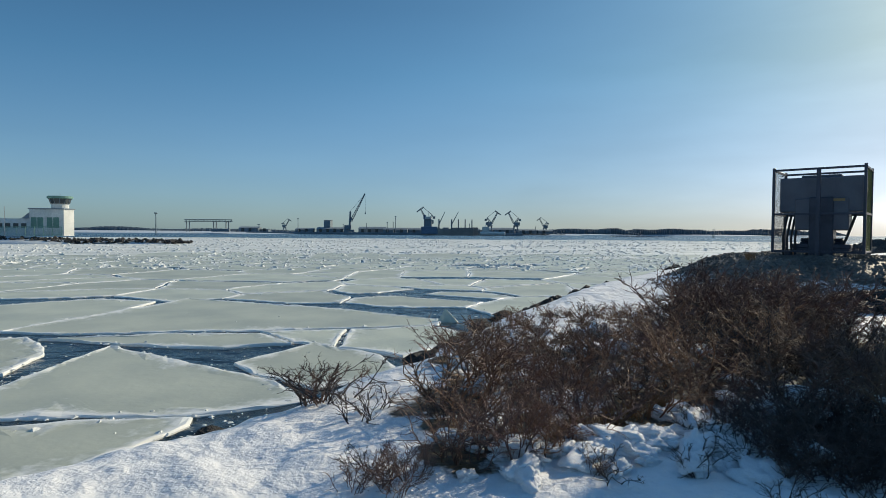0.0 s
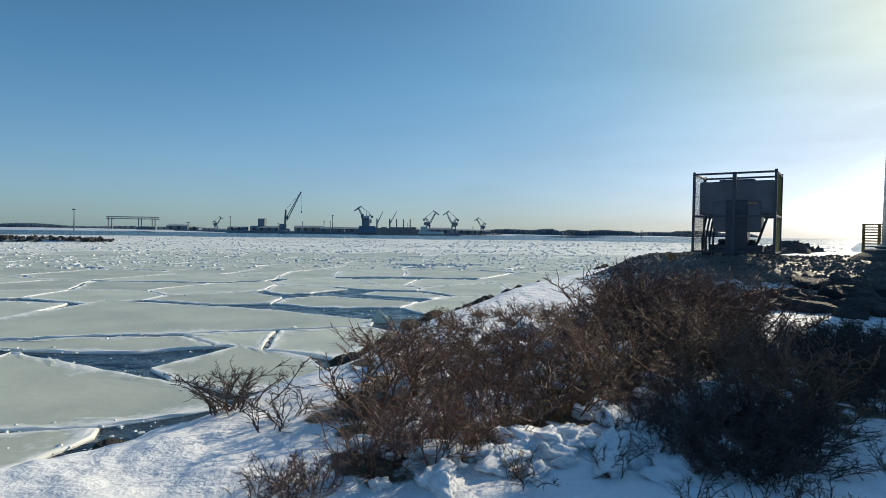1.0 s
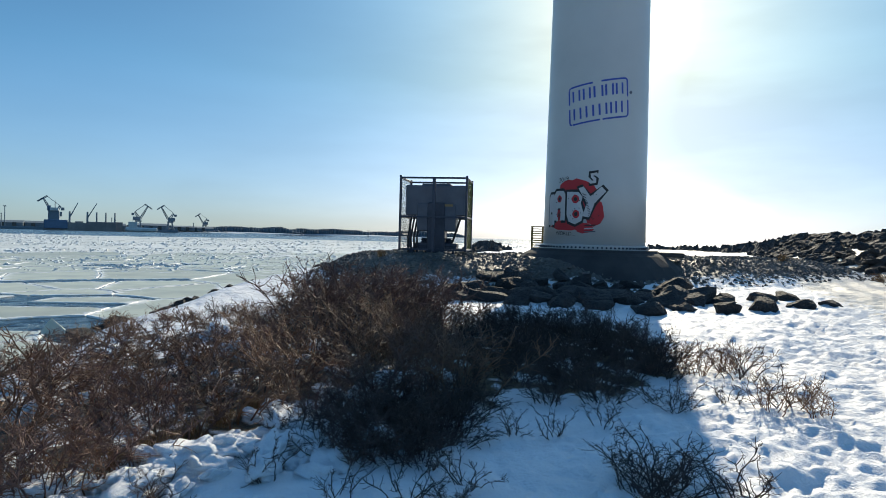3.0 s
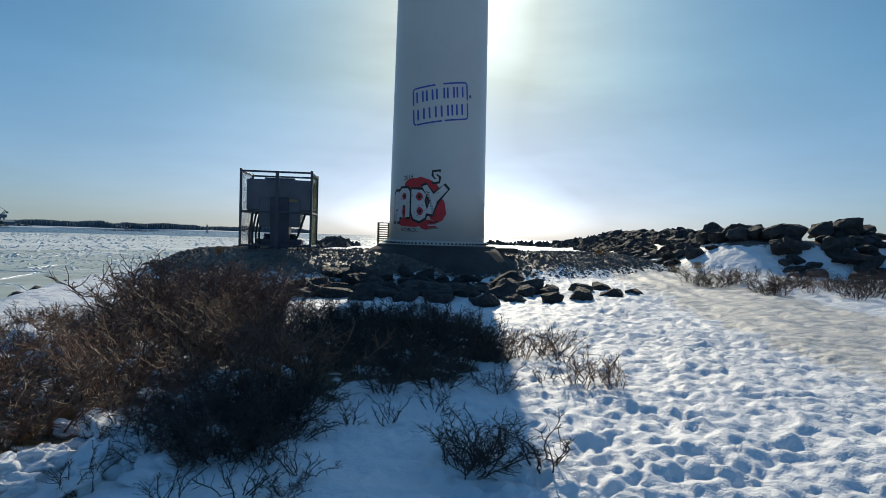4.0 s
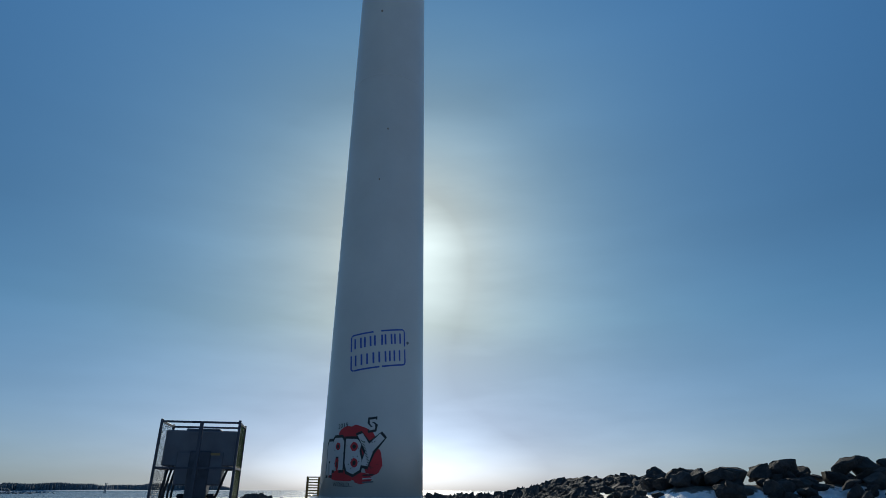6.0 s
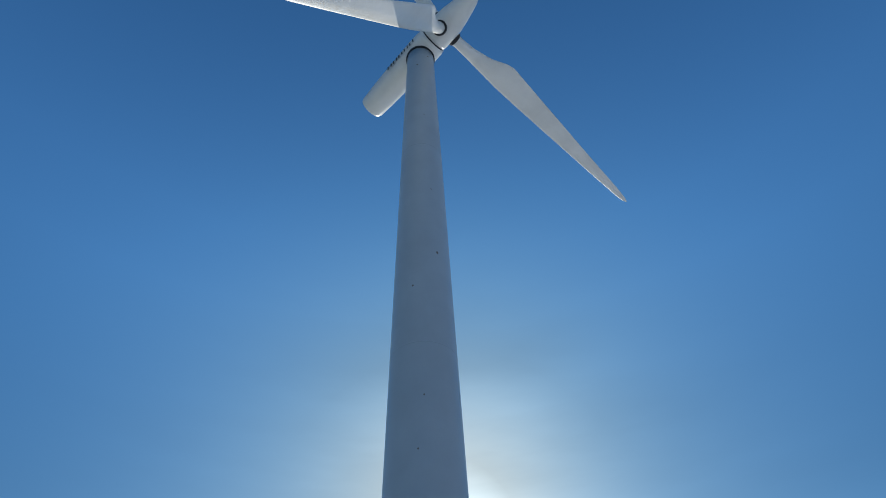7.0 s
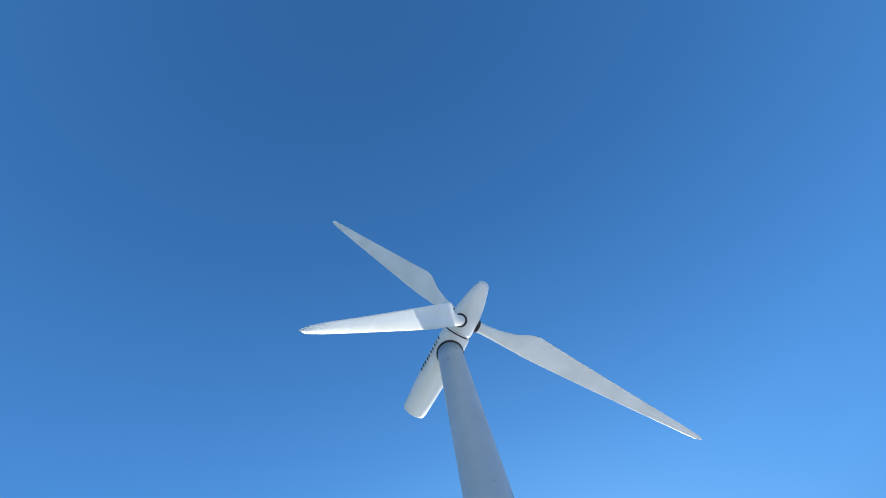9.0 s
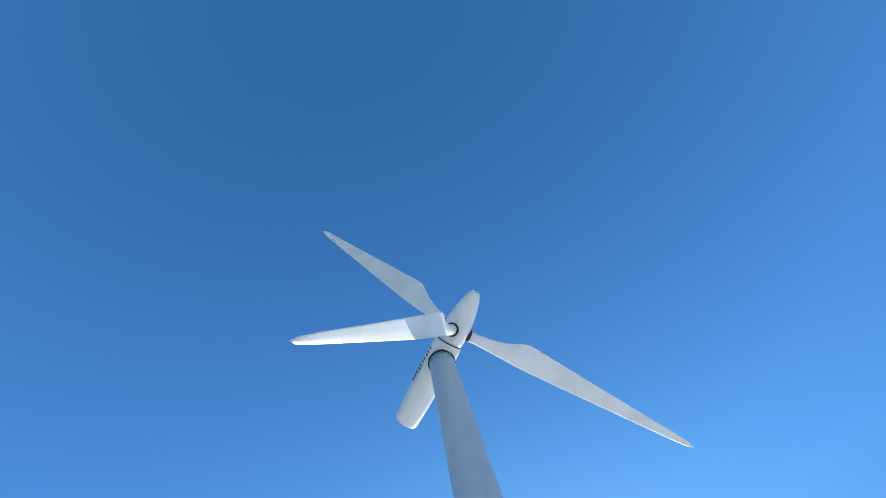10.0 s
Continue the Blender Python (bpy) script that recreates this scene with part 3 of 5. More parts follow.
def build_floes():
    r = random.Random(11)
    field = tagged(new("sea_ice"), "broken grey-white sea ice floes with raised white edges", "ice", kind="structure")
    # the large plates close to the bank
    wedge = [(-8.9, 15.3), (-3.9, 12.1), (-2.6, 10.7), (-4.2, 9.75), (-7.2, 9.4), (-10.5, 9.0), (-10.6, 9.8), (-8.7, 11.1)]
    shelf = [(-17.0, 15.9), (-11.8, 16.4), (-9.9, 14.2), (-9.5, 12.2), (-13.5, 9.4)]
    strip = [(-11.3, 16.3), (-8.3, 17.2), (-5.6, 17.3), (-4.3, 15.9), (-5.8, 15.1), (-8.8, 15.6)]
    point = [(-4.8, 13.4), (-3.6, 16.0), (-1.5, 14.3), (-0.6, 12.4), (-2.6, 11.4), (-3.6, 12.2), (-4.1, 12.5)]
    broad = [(-13.2, 17.4), (-11.4, 25.9), (-5.1, 23.4), (-0.2, 20.5), (-0.4, 19.2), (-5.9, 18.0), (-10.9, 17.2)]
    outer = [(-20.4, 19.0), (-18.0, 23.3), (-15.5, 25.8), (-12.7, 25.0), (-12.4, 22.0), (-13.4, 17.5), (-17.4, 16.2)]
    inner = [(-10.5, 8.3), (-6.9, 8.95), (-4.8, 9.5), (-4.2, 9.6), (-4.1, 9.1), (-4.5, 8.1), (-5.0, 7.1), (-5.9, 6.1), (-9.5, 3.5)]
    wedges = [(-5.6, 17.7), (-3.0, 18.2), (-3.0, 15.7), (-4.2, 16.1)]
    corner = [(-2.8, 18.2), (-0.4, 19.0), (1.0, 17.3), (-0.9, 14.3), (-2.7, 15.4)]
    near = [wedge, shelf, strip, point, broad, outer, inner, wedges, corner]
    for n, p in enumerate(near):
        mx, my = sum(q[0] for q in p) / len(p), sum(q[1] for q in p) / len(p)
        p = [(mx + (x - mx) * 1.035, my + (y - my) * 1.035) for x, y in p]
        floe(field, p, 0.008 * (n % 3) - 0.008, r, 0.16, 0.75)
    # a plate tipped up on its edge
    bm = bmesh.new()
    tip = [bm.verts.new(v) for v in ((-0.3, 0, -0.1), (0.55, 0.1, -0.1), (0.05, 0.25, 0.42), (-0.28, 0.1, -0.1), (0.57, 0.2, -0.1), (0.05, 0.34, 0.4))]
    for f in ((0, 1, 2), (5, 4, 3), (0, 2, 5, 3), (2, 1, 4, 5), (1, 0, 3, 4)):
        bm.faces.new([tip[i] for i in f])
    slab = part("ice_slab", bm, ICE, field)
    slab.location = (0.05, 20.0, ICE_Z)
    zone = [(-21, 15), (-19.4, 24), (-11.4, 26.6), (0.4, 21.6), (2.0, 18), (-2, 12), (-5, 5), (-14, 3)]
    seeds = []
    for i in range(-8, 9):
        for j in range(0, 13):
            if r.random() < 0.1:
                continue
            seeds.append((i * 9.4 + (j % 2) * 4.1 + r.uniform(-4.2, 4.2), 4.0 + j * 5.9 + r.uniform(-2.6, 2.6)))
    seeds += [(r.uniform(-34, 18), r.uniform(26, 64)) for _ in range(34)]
    seeds = [q for q in seeds if not inside(zone, *q)]
    taken = [(sum(p[0] for p in c) / len(c), sum(p[1] for p in c) / len(c)) for c in near] + [(-17, 22), (-15, 24), (-9, 23.5), (-6, 22), (-2, 20), (-15, 13), (-12, 7)]
    leads = [(-1.3, 29.5, 1.3), (2.0, 40.0, 1.5), (-19.0, 25.7, 1.1), (-9.0, 36.0, 0.8), (6, 55, 2.0), (-20, 47, 0.9)]
    for sx, sy in seeds:
        if shore_dist(sx, sy) > 4 or math.hypot(sx, sy) > 84:
            continue
        poly = [(sx - 11, sy - 9), (sx + 11, sy - 9), (sx + 11, sy + 9), (sx - 11, sy + 9)]
        for qx, qy in seeds + taken:
            dx, dy = qx - sx, qy - sy
            d = math.hypot(dx, dy)
            if 0 < d < 24:
                mx, my = sx + dx / 2, sy + dy / 2
                gap = 0.02 + 0.5 * noise.noise((mx * 3.7, my * 3.7, 1.0)) ** 2
                for lx, ly, lw in leads:
                    gap += 0.85 * lw * max(0.0, 1 - math.hypot((mx - lx) / 5.0, (my - ly) / 2.6))
                poly = clip_cell(poly, mx - dx / d * gap, my - dy / d * gap, dx / d, dy / d)
        if len(poly) >= 3:
            floe(field, poly, r.uniform(-0.034, -0.016), r, 0.22, 0.35)
    return field


build_floes()


def chunk_cloud(name, places, mat, label, category, parent=None, seed=1, flat=0.6):
    """Many small angular lumps, too many to count, as one mesh. places: rows of x, y, z, size."""
    g = np.random.RandomState(seed)
    base = np.array([(1, 0, 0), (0.2, 1, 0.1), (-0.9, 0.35, 0), (-0.5, -0.8, 0.05), (0.5, -0.9, 0), (0.3, 0.3, 1), (-0.35, -0.2, 0.85)])
    tris = [(0, 1, 5), (1, 2, 6), (1, 6, 5), (2, 3, 6), (3, 4, 6), (4, 5, 6), (4, 0, 5)]
    co, fa = [], []
    for n, (x, y, z, s) in enumerate(places):
        a = g.uniform(0, math.tau)
        c, q = math.cos(a), math.sin(a)
        v = base * g.uniform(0.65, 1.25, (7, 3)) * (s * g.uniform(0.8, 1.3), s * g.uniform(0.6, 1.0), s * flat * g.uniform(0.6, 1.3))
        v = np.stack([v[:, 0] * c - v[:, 1] * q + x, v[:, 0] * q + v[:, 1] * c + y, v[:, 2] + z], 1)
        fa += [tuple(7 * n + i for i in t) for t in tris]
        co.append(v)
    me = bpy.data.meshes.new(name)
    me.from_pydata(np.concatenate(co).tolist(), [], fa)
    me.materials.append(mat)
    ob = new(name, me)
    ob.parent = parent
    return tagged(ob, label, category if parent is None else "", kind="stuff")


def build_far_ice():
    g = random.Random(8)
    bm = bmesh.new()
    rows = []
    for r in (76, 95, 120, 150, 190, 240, 290):
        row = []
        for k in range(121):
            a = radians(-120 + 190 * k / 120)
            rr = r if r < 290 else r + 45 * noise.noise((math.sin(a) * 4, math.cos(a) * 4, 0.5)) + 20 * noise.noise((a * 30, 2.0, 0.5))
            row.append(bm.verts.new((rr * math.sin(a), rr * math.cos(a), ICE_Z - 0.035)))
        rows.append(row)
    for lo, hi in zip(rows, rows[1:]):
        for k in range(120):
            bm.faces.new((lo[k], hi[k], hi[k + 1], lo[k + 1]))
    sheet = part("far_ice", bm, BRASH)
    tagged(sheet, "rough white brash ice sheet reaching to open water", "ice", kind="structure")
    rows = []
    for _ in range(36000):
        a, r = radians(g.uniform(-62, 58)), 48 * (285 / 48) ** (g.random() ** 0.8)
        x, y = r * math.sin(a), r * math.cos(a)
        if noise.noise((x * 0.03, y * 0.06, 5.0)) < g.uniform(-0.5, 0.25) or shore_dist(x, y) > -1:
            continue
        rows.append((x, y, ICE_Z - 0.05, (0.13 + 0.42 * g.random() ** 4) * (0.6 + r / 260)))
    for _ in range(5200):
        a, r = radians(g.uniform(-58, 40)), 9 * (55 / 9) ** g.random()
        x, y = r * math.sin(a), r * math.cos(a)
        if noise.noise((x * 0.35, y * 0.7, 2.0)) < g.uniform(-0.05, 0.45) or shore_dist(x, y) > 0.5:
            continue
        rows.append((x, y, ICE_Z - 0.02, 0.02 + 0.07 * g.random() ** 4))
    for lx, ly, wide in ((-6.6, 14.2, 1.3), (-10.0, 14.2, 0.7), (-3.4, 10.0, 0.6), (-4.3, 7.9, 0.5), (-4.0, 8.6, 0.5), (-1.5, 29.0, 2.0)):
        for _ in range(240):
            x, y = lx + g.gauss(0, wide), ly + g.gauss(0, 0.45 * wide)
            if shore_dist(x, y) < 0.8:
                rows.append((x, y, ICE_Z - 0.085, 0.02 + 0.07 * g.random() ** 3))
    chunk_cloud("ice_rubble", rows + CRUMBS, ICE_RIM, "heaped white ice rubble on the frozen bay", "ice", seed=3, flat=0.42)


build_far_ice()


# ---- wind turbine ----
R_EYE, TAPER, HUB_Z, OVERHANG, ROTOR_R, HEADING, TILT, PHASE = 1.70, -0.0116, 51.3, 2.97, 28.39, 183.74, 5.0, 208.36
BASE_Z = 1.28
FACE = math.atan2(-0.07 - TOWER[1], 0.63 - TOWER[0])


def tower_radius(z):
    return R_EYE + TAPER * (z - 1.6)


def on_tower(u, z, lift=0.006):
    """The place of a mark u metres round the tower from its face, at height z."""
    r = tower_radius(z) + lift
    a = FACE + u / r
    return Vector((r * math.cos(a), r * math.sin(a), z - BASE_Z))


def decal(name, outline, mat, parent, lift=0.006, label=""):
    """A painted mark: an outline in metres round the tower and up, wrapped on its shell."""
    bm = bmesh.new()
    vs = [bm.verts.new((u, z, 0)) for u, z in outline]
    bm.faces.new(vs)
    bmesh.ops.triangulate(bm, faces=bm.faces[:])
    span = max(p[0] for p in outline) - min(p[0] for p in outline)
    if span > 0.16:
        lo = min(p[0] for p in outline)
        for k in range(1, int(span / 0.12) + 1):
            bmesh.ops.bisect_plane(bm, geom=bm.verts[:] + bm.edges[:] + bm.faces[:], plane_co=(lo + k * 0.12, 0, 0), plane_no=(1, 0, 0))
    for v in bm.verts:
        v.co = on_tower(v.co.x, v.co.y, lift)
    bmesh.ops.recalc_face_normals(bm, faces=bm.faces[:])
    return part(name, bm, mat, parent, label)


def bar(u0, z0, u1, z1, w):
    d = Vector((u1 - u0, z1 - z0)).normalized() * w / 2
    return [(u0 + d.y, z0 - d.x), (u1 + d.y, z1 - d.x), (u1 - d.y, z1 + d.x), (u0 - d.y, z0 + d.x)]


def lettering(name, text, u, z, size, mat, parent, slant=0.0, lift=0.012):
    cu = bpy.data.curves.new(name, "FONT")
    cu.body, cu.size, cu.align_x = text, size, "CENTER"
    tmp = bpy.data.objects.new(name, cu)
    scene.collection.objects.link(tmp)
    me = bpy.data.meshes.new_from_object(tmp.evaluated_get(bpy.context.evaluated_depsgraph_get()))
    bpy.data.objects.remove(tmp)
    bm = bmesh.new()
    bm.from_mesh(me)
    bpy.data.meshes.remove(me)
    for v in bm.verts:
        v.co = on_tower(u + v.co.x, z + v.co.y + slant * v.co.x, lift)
    return part(name, bm, mat, parent)


def build_turbine():
    t = thing("wind_turbine", TOWER[0], TOWER[1], BASE_Z, "white three-bladed wind turbine with graffiti on its tower", "wind turbine")
    top = HUB_Z - 1.25
    bm = bmesh.new()
    prof = []
    for k in range(25):
        z = BASE_Z + (top - BASE_Z) * k / 24
        prof.append((tower_radius(z), z - BASE_Z))
    lathe(bm, prof, 72)
    part("tower", bm, PAINT, t, "tapered white painted steel tower", smooth=True)
    for z in (17.5, 34.0):
        bm = bmesh.new()
        r = tower_radius(z)
        lathe(bm, [(r + 0.004, z - BASE_Z - 0.03), (r + 0.008, z - BASE_Z), (r + 0.003, z - BASE_Z + 0.03)], 72)
        part("section_joint", bm, PAINT, t, smooth=True)
    bm = bmesh.new()
    lathe(bm, [(tower_radius(BASE_Z) + 0.1, 0.0), (tower_radius(BASE_Z) + 0.1, 0.13), (tower_radius(BASE_Z) + 0.01, 0.15)], 72)
    part("base_flange", bm, PAINT, t)
    bm = bmesh.new()
    rod(bm, (0, 0, 0), (0.05, 0, 0), 0.034, 0.03, 6)
    first = part("bolt", bm, DARK_STEEL, t)
    for k in range(84):
        a = math.tau * k / 84
        r = tower_radius(BASE_Z) + 0.095
        ob = first if k == 0 else first.copy()
        if k:
            scene.collection.objects.link(ob)
        ob.location, ob.rotation_euler = (r * math.cos(a), r * math.sin(a), 0.065), (0, 0, a)
    # stains and small marks high on the shell
    g = random.Random(4)
    for z in (12.5, 14.8, 21.0, 23.5, 29.0, 38.0, 42.0, 46.5, 48.5):
        u = g.uniform(-0.6, 0.9)
        s = g.uniform(0.03, 0.09)
        decal("stain", [(u - s, z), (u, z - 2 * s), (u + s, z - s), (u + 0.5 * s, z + s)], GRIME, t)

    # framed sign: a rounded frame with gaps and two rows of plain bars
    sign_u, sign_z, lean = 0.02, 5.98, 0.15
    def sp(u, v):
        return sign_u + u - 0.06 * v, sign_z + v + lean * u
    def sign_bar(u0, v0, u1, v1, w):
        decal("sign_bar", bar(*sp(u0, v0), *sp(u1, v1), w), BLUE, t)
    for a in ((-0.88, 0.60, -0.16, 0.60), (0.1, 0.60, 0.84, 0.60), (-0.84, -0.60, 0.02, -0.60), (0.1, -0.60, 0.84, -0.60),
              (-0.95, 0.53, -0.95, 0.06), (-0.95, -0.08, -0.95, -0.53), (0.93, 0.53, 0.93, 0.02), (0.93, -0.08, 0.93, -0.53)):
        sign_bar(*a, 0.055)
    for cu_, cv, a0 in ((0.84, 0.51, 0), (-0.86, 0.51, 90), (-0.86, -0.51, 180), (0.84, -0.51, 270)):
        pts = [(cu_ + 0.09 * math.cos(radians(a0 + 30 * k)), cv + 0.09 * math.sin(radians(a0 + 30 * k))) for k in range(4)]
        for p, q in zip(pts, pts[1:]):
            sign_bar(*p, *q, 0.05)
    for k, (c, w) in enumerate(((-0.7, 0.26), (-0.36, 0.24), (0.0, 0.3), (0.34, 0.26), (0.66, 0.24))):
        for e in (-1, 1):
            sign_bar(c + e * w * 0.4, 0.12, c + e * w * 0.4, 0.47, 0.062)
    for k, (c, w) in enumerate(((-0.68, 0.26), (-0.28, 0.26), (0.12, 0.26), (0.45, 0.2), (0.72, 0.08))):
        for e in ((-1, 1) if w > 0.1 else (0,)):
            sign_bar(c + e * w * 0.4, -0.46, c + e * w * 0.4, -0.1, 0.062)
    decal("sign_mark", [(sp(1.06 + 0.06 * math.cos(k), 0.14 + 0.06 * math.sin(k))) for k in (0, 1, 2, 3, 4, 5)], GREY_BOX, t)

    # graffiti: red ground, pale swollen forms with black edges
    gu, gz = -0.62, 2.66
    def blob(cu_, cv, ru, rv, seed, n=22, rough=0.22):
        return [(gu + cu_ + ru * math.cos(math.tau * k / n) * (1 + rough * noise.noise((k * 0.9, seed, 0))), gz + cv + rv * math.sin(math.tau * k / n) * (1 + rough * noise.noise((k * 0.9, seed, 5)))) for k in range(n)]
    for n, (a, b, c, d) in enumerate(((-0.05, 0.62, 0.55, 0.24), (0.32, 0.36, 0.38, 0.42), (0.62, -0.22, 0.3, 0.42), (-0.35, -0.62, 0.62, 0.16), (0.3, -0.7, 0.3, 0.16), (-0.2, 0.1, 0.75, 0.55))):
        decal("red_patch", blob(a, b, c, d, n * 3.1), RED, t, 0.004 + 0.0006 * n)

    def form(outline, cu_, cv, sc=1.0, lift=0.0):
        pts = [(gu + cu_ + u * sc, gz + cv + v * sc) for u, v in outline]
        mu, mz = sum(p[0] for p in pts) / len(pts), sum(p[1] for p in pts) / len(pts)
        grown = []
        for u, z in pts:
            d = math.hypot(u - mu, z - mz)
            grown.append((u + (u - mu) / d * 0.085, z + (z - mz) / d * 0.085))
        decal("black_edge", grown, BLACK, t, 0.009 + lift)
        decal("pale_form", pts, PALE, t, 0.011 + lift)
    arch = [(-0.26, -0.56), (-0.26, 0.42), (-0.14, 0.56), (0.2, 0.56), (0.3, 0.42), (0.3, -0.56), (0.1, -0.56), (0.08, -0.1), (-0.06, -0.1), (-0.08, -0.56)]
    swell = [(-0.3, 0.56), (0.16, 0.54), (0.32, 0.36), (0.26, 0.12), (0.36, -0.2), (0.3, -0.52), (0.06, -0.66), (-0.2, -0.56), (-0.3, -0.3)]
    fork = [(-0.42, 0.5), (-0.24, 0.56), (0.0, 0.22), (0.36, 0.56), (0.52, 0.4), (0.14, -0.02), (-0.02, -0.5), (-0.26, -0.46), (-0.12, -0.02)]
    form([(u * 0.6, v) for u, v in arch], -0.98, -0.1, 0.9)
    form(arch, -0.62, 0.02, 0.86)
    form(swell, -0.04, -0.02, 0.86, 0.0012)
    form(fork, 0.48, 0.1, 0.92, 0.0024)
    form([(-0.1, 0.16), (0.12, 0.2), (0.1, 0.1), (-0.02, 0.08), (0.1, 0.0), (0.1, -0.16), (-0.1, -0.2), (-0.1, -0.1), (0.02, -0.08), (-0.08, 0.02)], 0.55, 0.88, 0.9)
    for a, b, c, d in ((-0.6, 0.24, 0.1, 0.12), (-0.6, -0.3, 0.06, 0.2), (0.0, 0.22, 0.13, 0.14), (0.03, -0.26, 0.12, 0.14)):
        decal("red_eye", blob(a, b, c, d, 2.0, 10), RED, t, 0.015)
        decal("black_mark", blob(a, b, c * 0.5, d * 0.5, 4.0, 8), BLACK, t, 0.0165)
    for k in range(26):
        a, b = g.uniform(-0.8, 0.75), g.uniform(-0.5, 0.5)
        decal("black_mark", blob(a, b, 0.018, 0.02, k, 6), BLACK, t, 0.0165)
    for k in range(9):
        a = 0.22 + 0.03 * k
        decal("black_mark", bar(gu + a, gz + 0.4 - 0.09 * k, gu + a + 0.1, gz + 0.34 - 0.09 * k, 0.025), BLACK, t, 0.0165)
    for k in range(3):
        decal("black_mark", bar(gu + 0.32, gz - 0.62 - 0.1 * k, gu + 0.66, gz - 0.6 - 0.1 * k, 0.04), (BLACK, PALE, GREY_BOX)[k], t, 0.013)
    lettering("graffiti_writing", "2019", gu - 0.45, gz + 0.8, 0.2, BLACK, t, 0.12)
    lettering("graffiti_writing", "WORLD...", gu - 0.35, gz - 0.94, 0.17, BLACK, t, -0.03)

    # nacelle, hub and rotor
    axis = Vector((math.sin(radians(HEADING)) * math.cos(radians(TILT)), math.cos(radians(HEADING)) * math.cos(radians(TILT)), math.sin(radians(TILT))))
    side = Vector((0, 0, 1)).cross(axis).normalized()
    up = axis.cross(side)
    seat = Vector((0, 0, HUB_Z - BASE_Z))
    frame_m = frame_of(side, up, axis, seat)
    bm = bmesh.new()
    lathe(bm, [(0.75, -6.95), (1.0, -6.85), (1.12, -6.6), (1.22, -5.0), (1.32, -2.5), (1.38, 0.0), (1.34, 1.3), (1.28, 1.62)], 40)
    for v in bm.verts:
        v.co.y = v.co.y * (1.05 if v.co.y > 0 else 0.98)
    bmesh.ops.transform(bm, matrix=frame_m, verts=bm.verts[:])
    nac = part("nacelle", bm, BLADE, t, "long rounded white nacelle", smooth=True)
    bm = bmesh.new()
    lathe(bm, [(1.20, 0.0), (1.24, 0.05), (1.24, 0.22), (1.16, 0.3)], 48, Matrix.Translation((0, 0, top - BASE_Z - 0.12)))
    part("yaw_ring", bm, BLACK, t)
    bm = bmesh.new()
    lathe(bm, [(1.18, 1.6), (1.2, 1.66), (1.18, 1.74)], 40, frame_m)
    part("rotor_gap", bm, BLACK, t)
    bm = bmesh.new()
    lathe(bm, [(1.2, 1.74), (1.26, 2.0), (1.26, 3.6), (1.18, 4.2), (0.98, 5.2), (0.72, 6.2), (0.52, 6.75), (0.3, 6.93), (0.06, 6.98)], 40, frame_m)
    part("spinner", bm, BLADE, t, "long blunt white rotor cone", smooth=True)
    # plain marks on the nacelle's flank
    bm = bmesh.new()
    for k in range(5):
        z0 = -2.6 + k * 0.72
        for e in (-0.2, 0.2):
            block(bm, -1.36, -0.25, z0 + e, 0.03, 0.62, 0.13, 0, frame_m)
    part("nacelle_marks", bm, BLACK, t, "row of plain black bars")
    hub = frame_m @ Vector((0, 0, OVERHANG))
    for k in range(3):
        a = radians(PHASE + 120 * k)
        span = (up * math.cos(a) + side * math.sin(a)).normalized()
        thick = span.cross(axis)
        bmat = frame_of(axis, thick, span, hub)
        bm = bmesh.new()
        # rows: distance out, lead edge, trail edge, thickness
        rows = [(1.15, -0.5, 0.5, 1.0), (2.2, -0.5, 0.5, 1.0), (3.4, -0.52, 0.6, 0.9), (5.2, -0.6, 1.0, 0.72), (6.6, -0.66, 1.62, 0.56), (7.4, -0.68, 1.78, 0.5), (8.2, -0.68, 1.72, 0.45),
                (11.0, -0.64, 1.5, 0.36), (15.0, -0.56, 1.2, 0.28), (19.0, -0.47, 0.9, 0.26), (23.0, -0.38, 0.62, 0.24), (26.0, -0.3, 0.42, 0.22), (27.8, -0.2, 0.24, 0.18), (ROTOR_R, -0.02, 0.06, 0.08)]
        fine_rows = []
        for lo, hi in zip(rows, rows[1:]):
            fine_rows += [tuple(a + (b - a) * f for a, b in zip(lo, hi)) for f in (0.0, 0.5)]
        rows = fine_rows + [rows[-1]]
        n = 28
        rings = []
        for r, le, te, th in rows:
            mid, half = (le + te) / 2, (te - le) / 2
            flat = min(1.0, max(0.0, (r - 2.2) / 4))
            ring = []
            for j in range(n):
                q = math.tau * j / n
                x = math.cos(q)
                y = math.sin(q) * th / 2
                y *= 1 - flat * 0.45 * max(0.0, x) ** 0.8
                ring.append(bm.verts.new(bmat @ Vector((mid + half * x, y, r))))
            rings.append(ring)
        for lo, hi in zip(rings, rings[1:]):
            for j in range(n):
                bm.faces.new((lo[j], lo[(j + 1) % n], hi[(j + 1) % n], hi[j]))
        bm.faces.new(rings[0][::-1])
        bm.faces.new(rings[-1])
        bmesh.ops.recalc_face_normals(bm, faces=bm.faces[:])
        blade = part("blade", bm, BLADE, t, "feathered white blade", smooth=True)
        bm = bmesh.new()
        lathe(bm, [(0.6, 1.16), (0.64, 1.22), (0.64, 1.42), (0.56, 1.48)], 28, bmat)
        part("blade_collar", bm, BLACK, blade)
    return t


build_turbine()


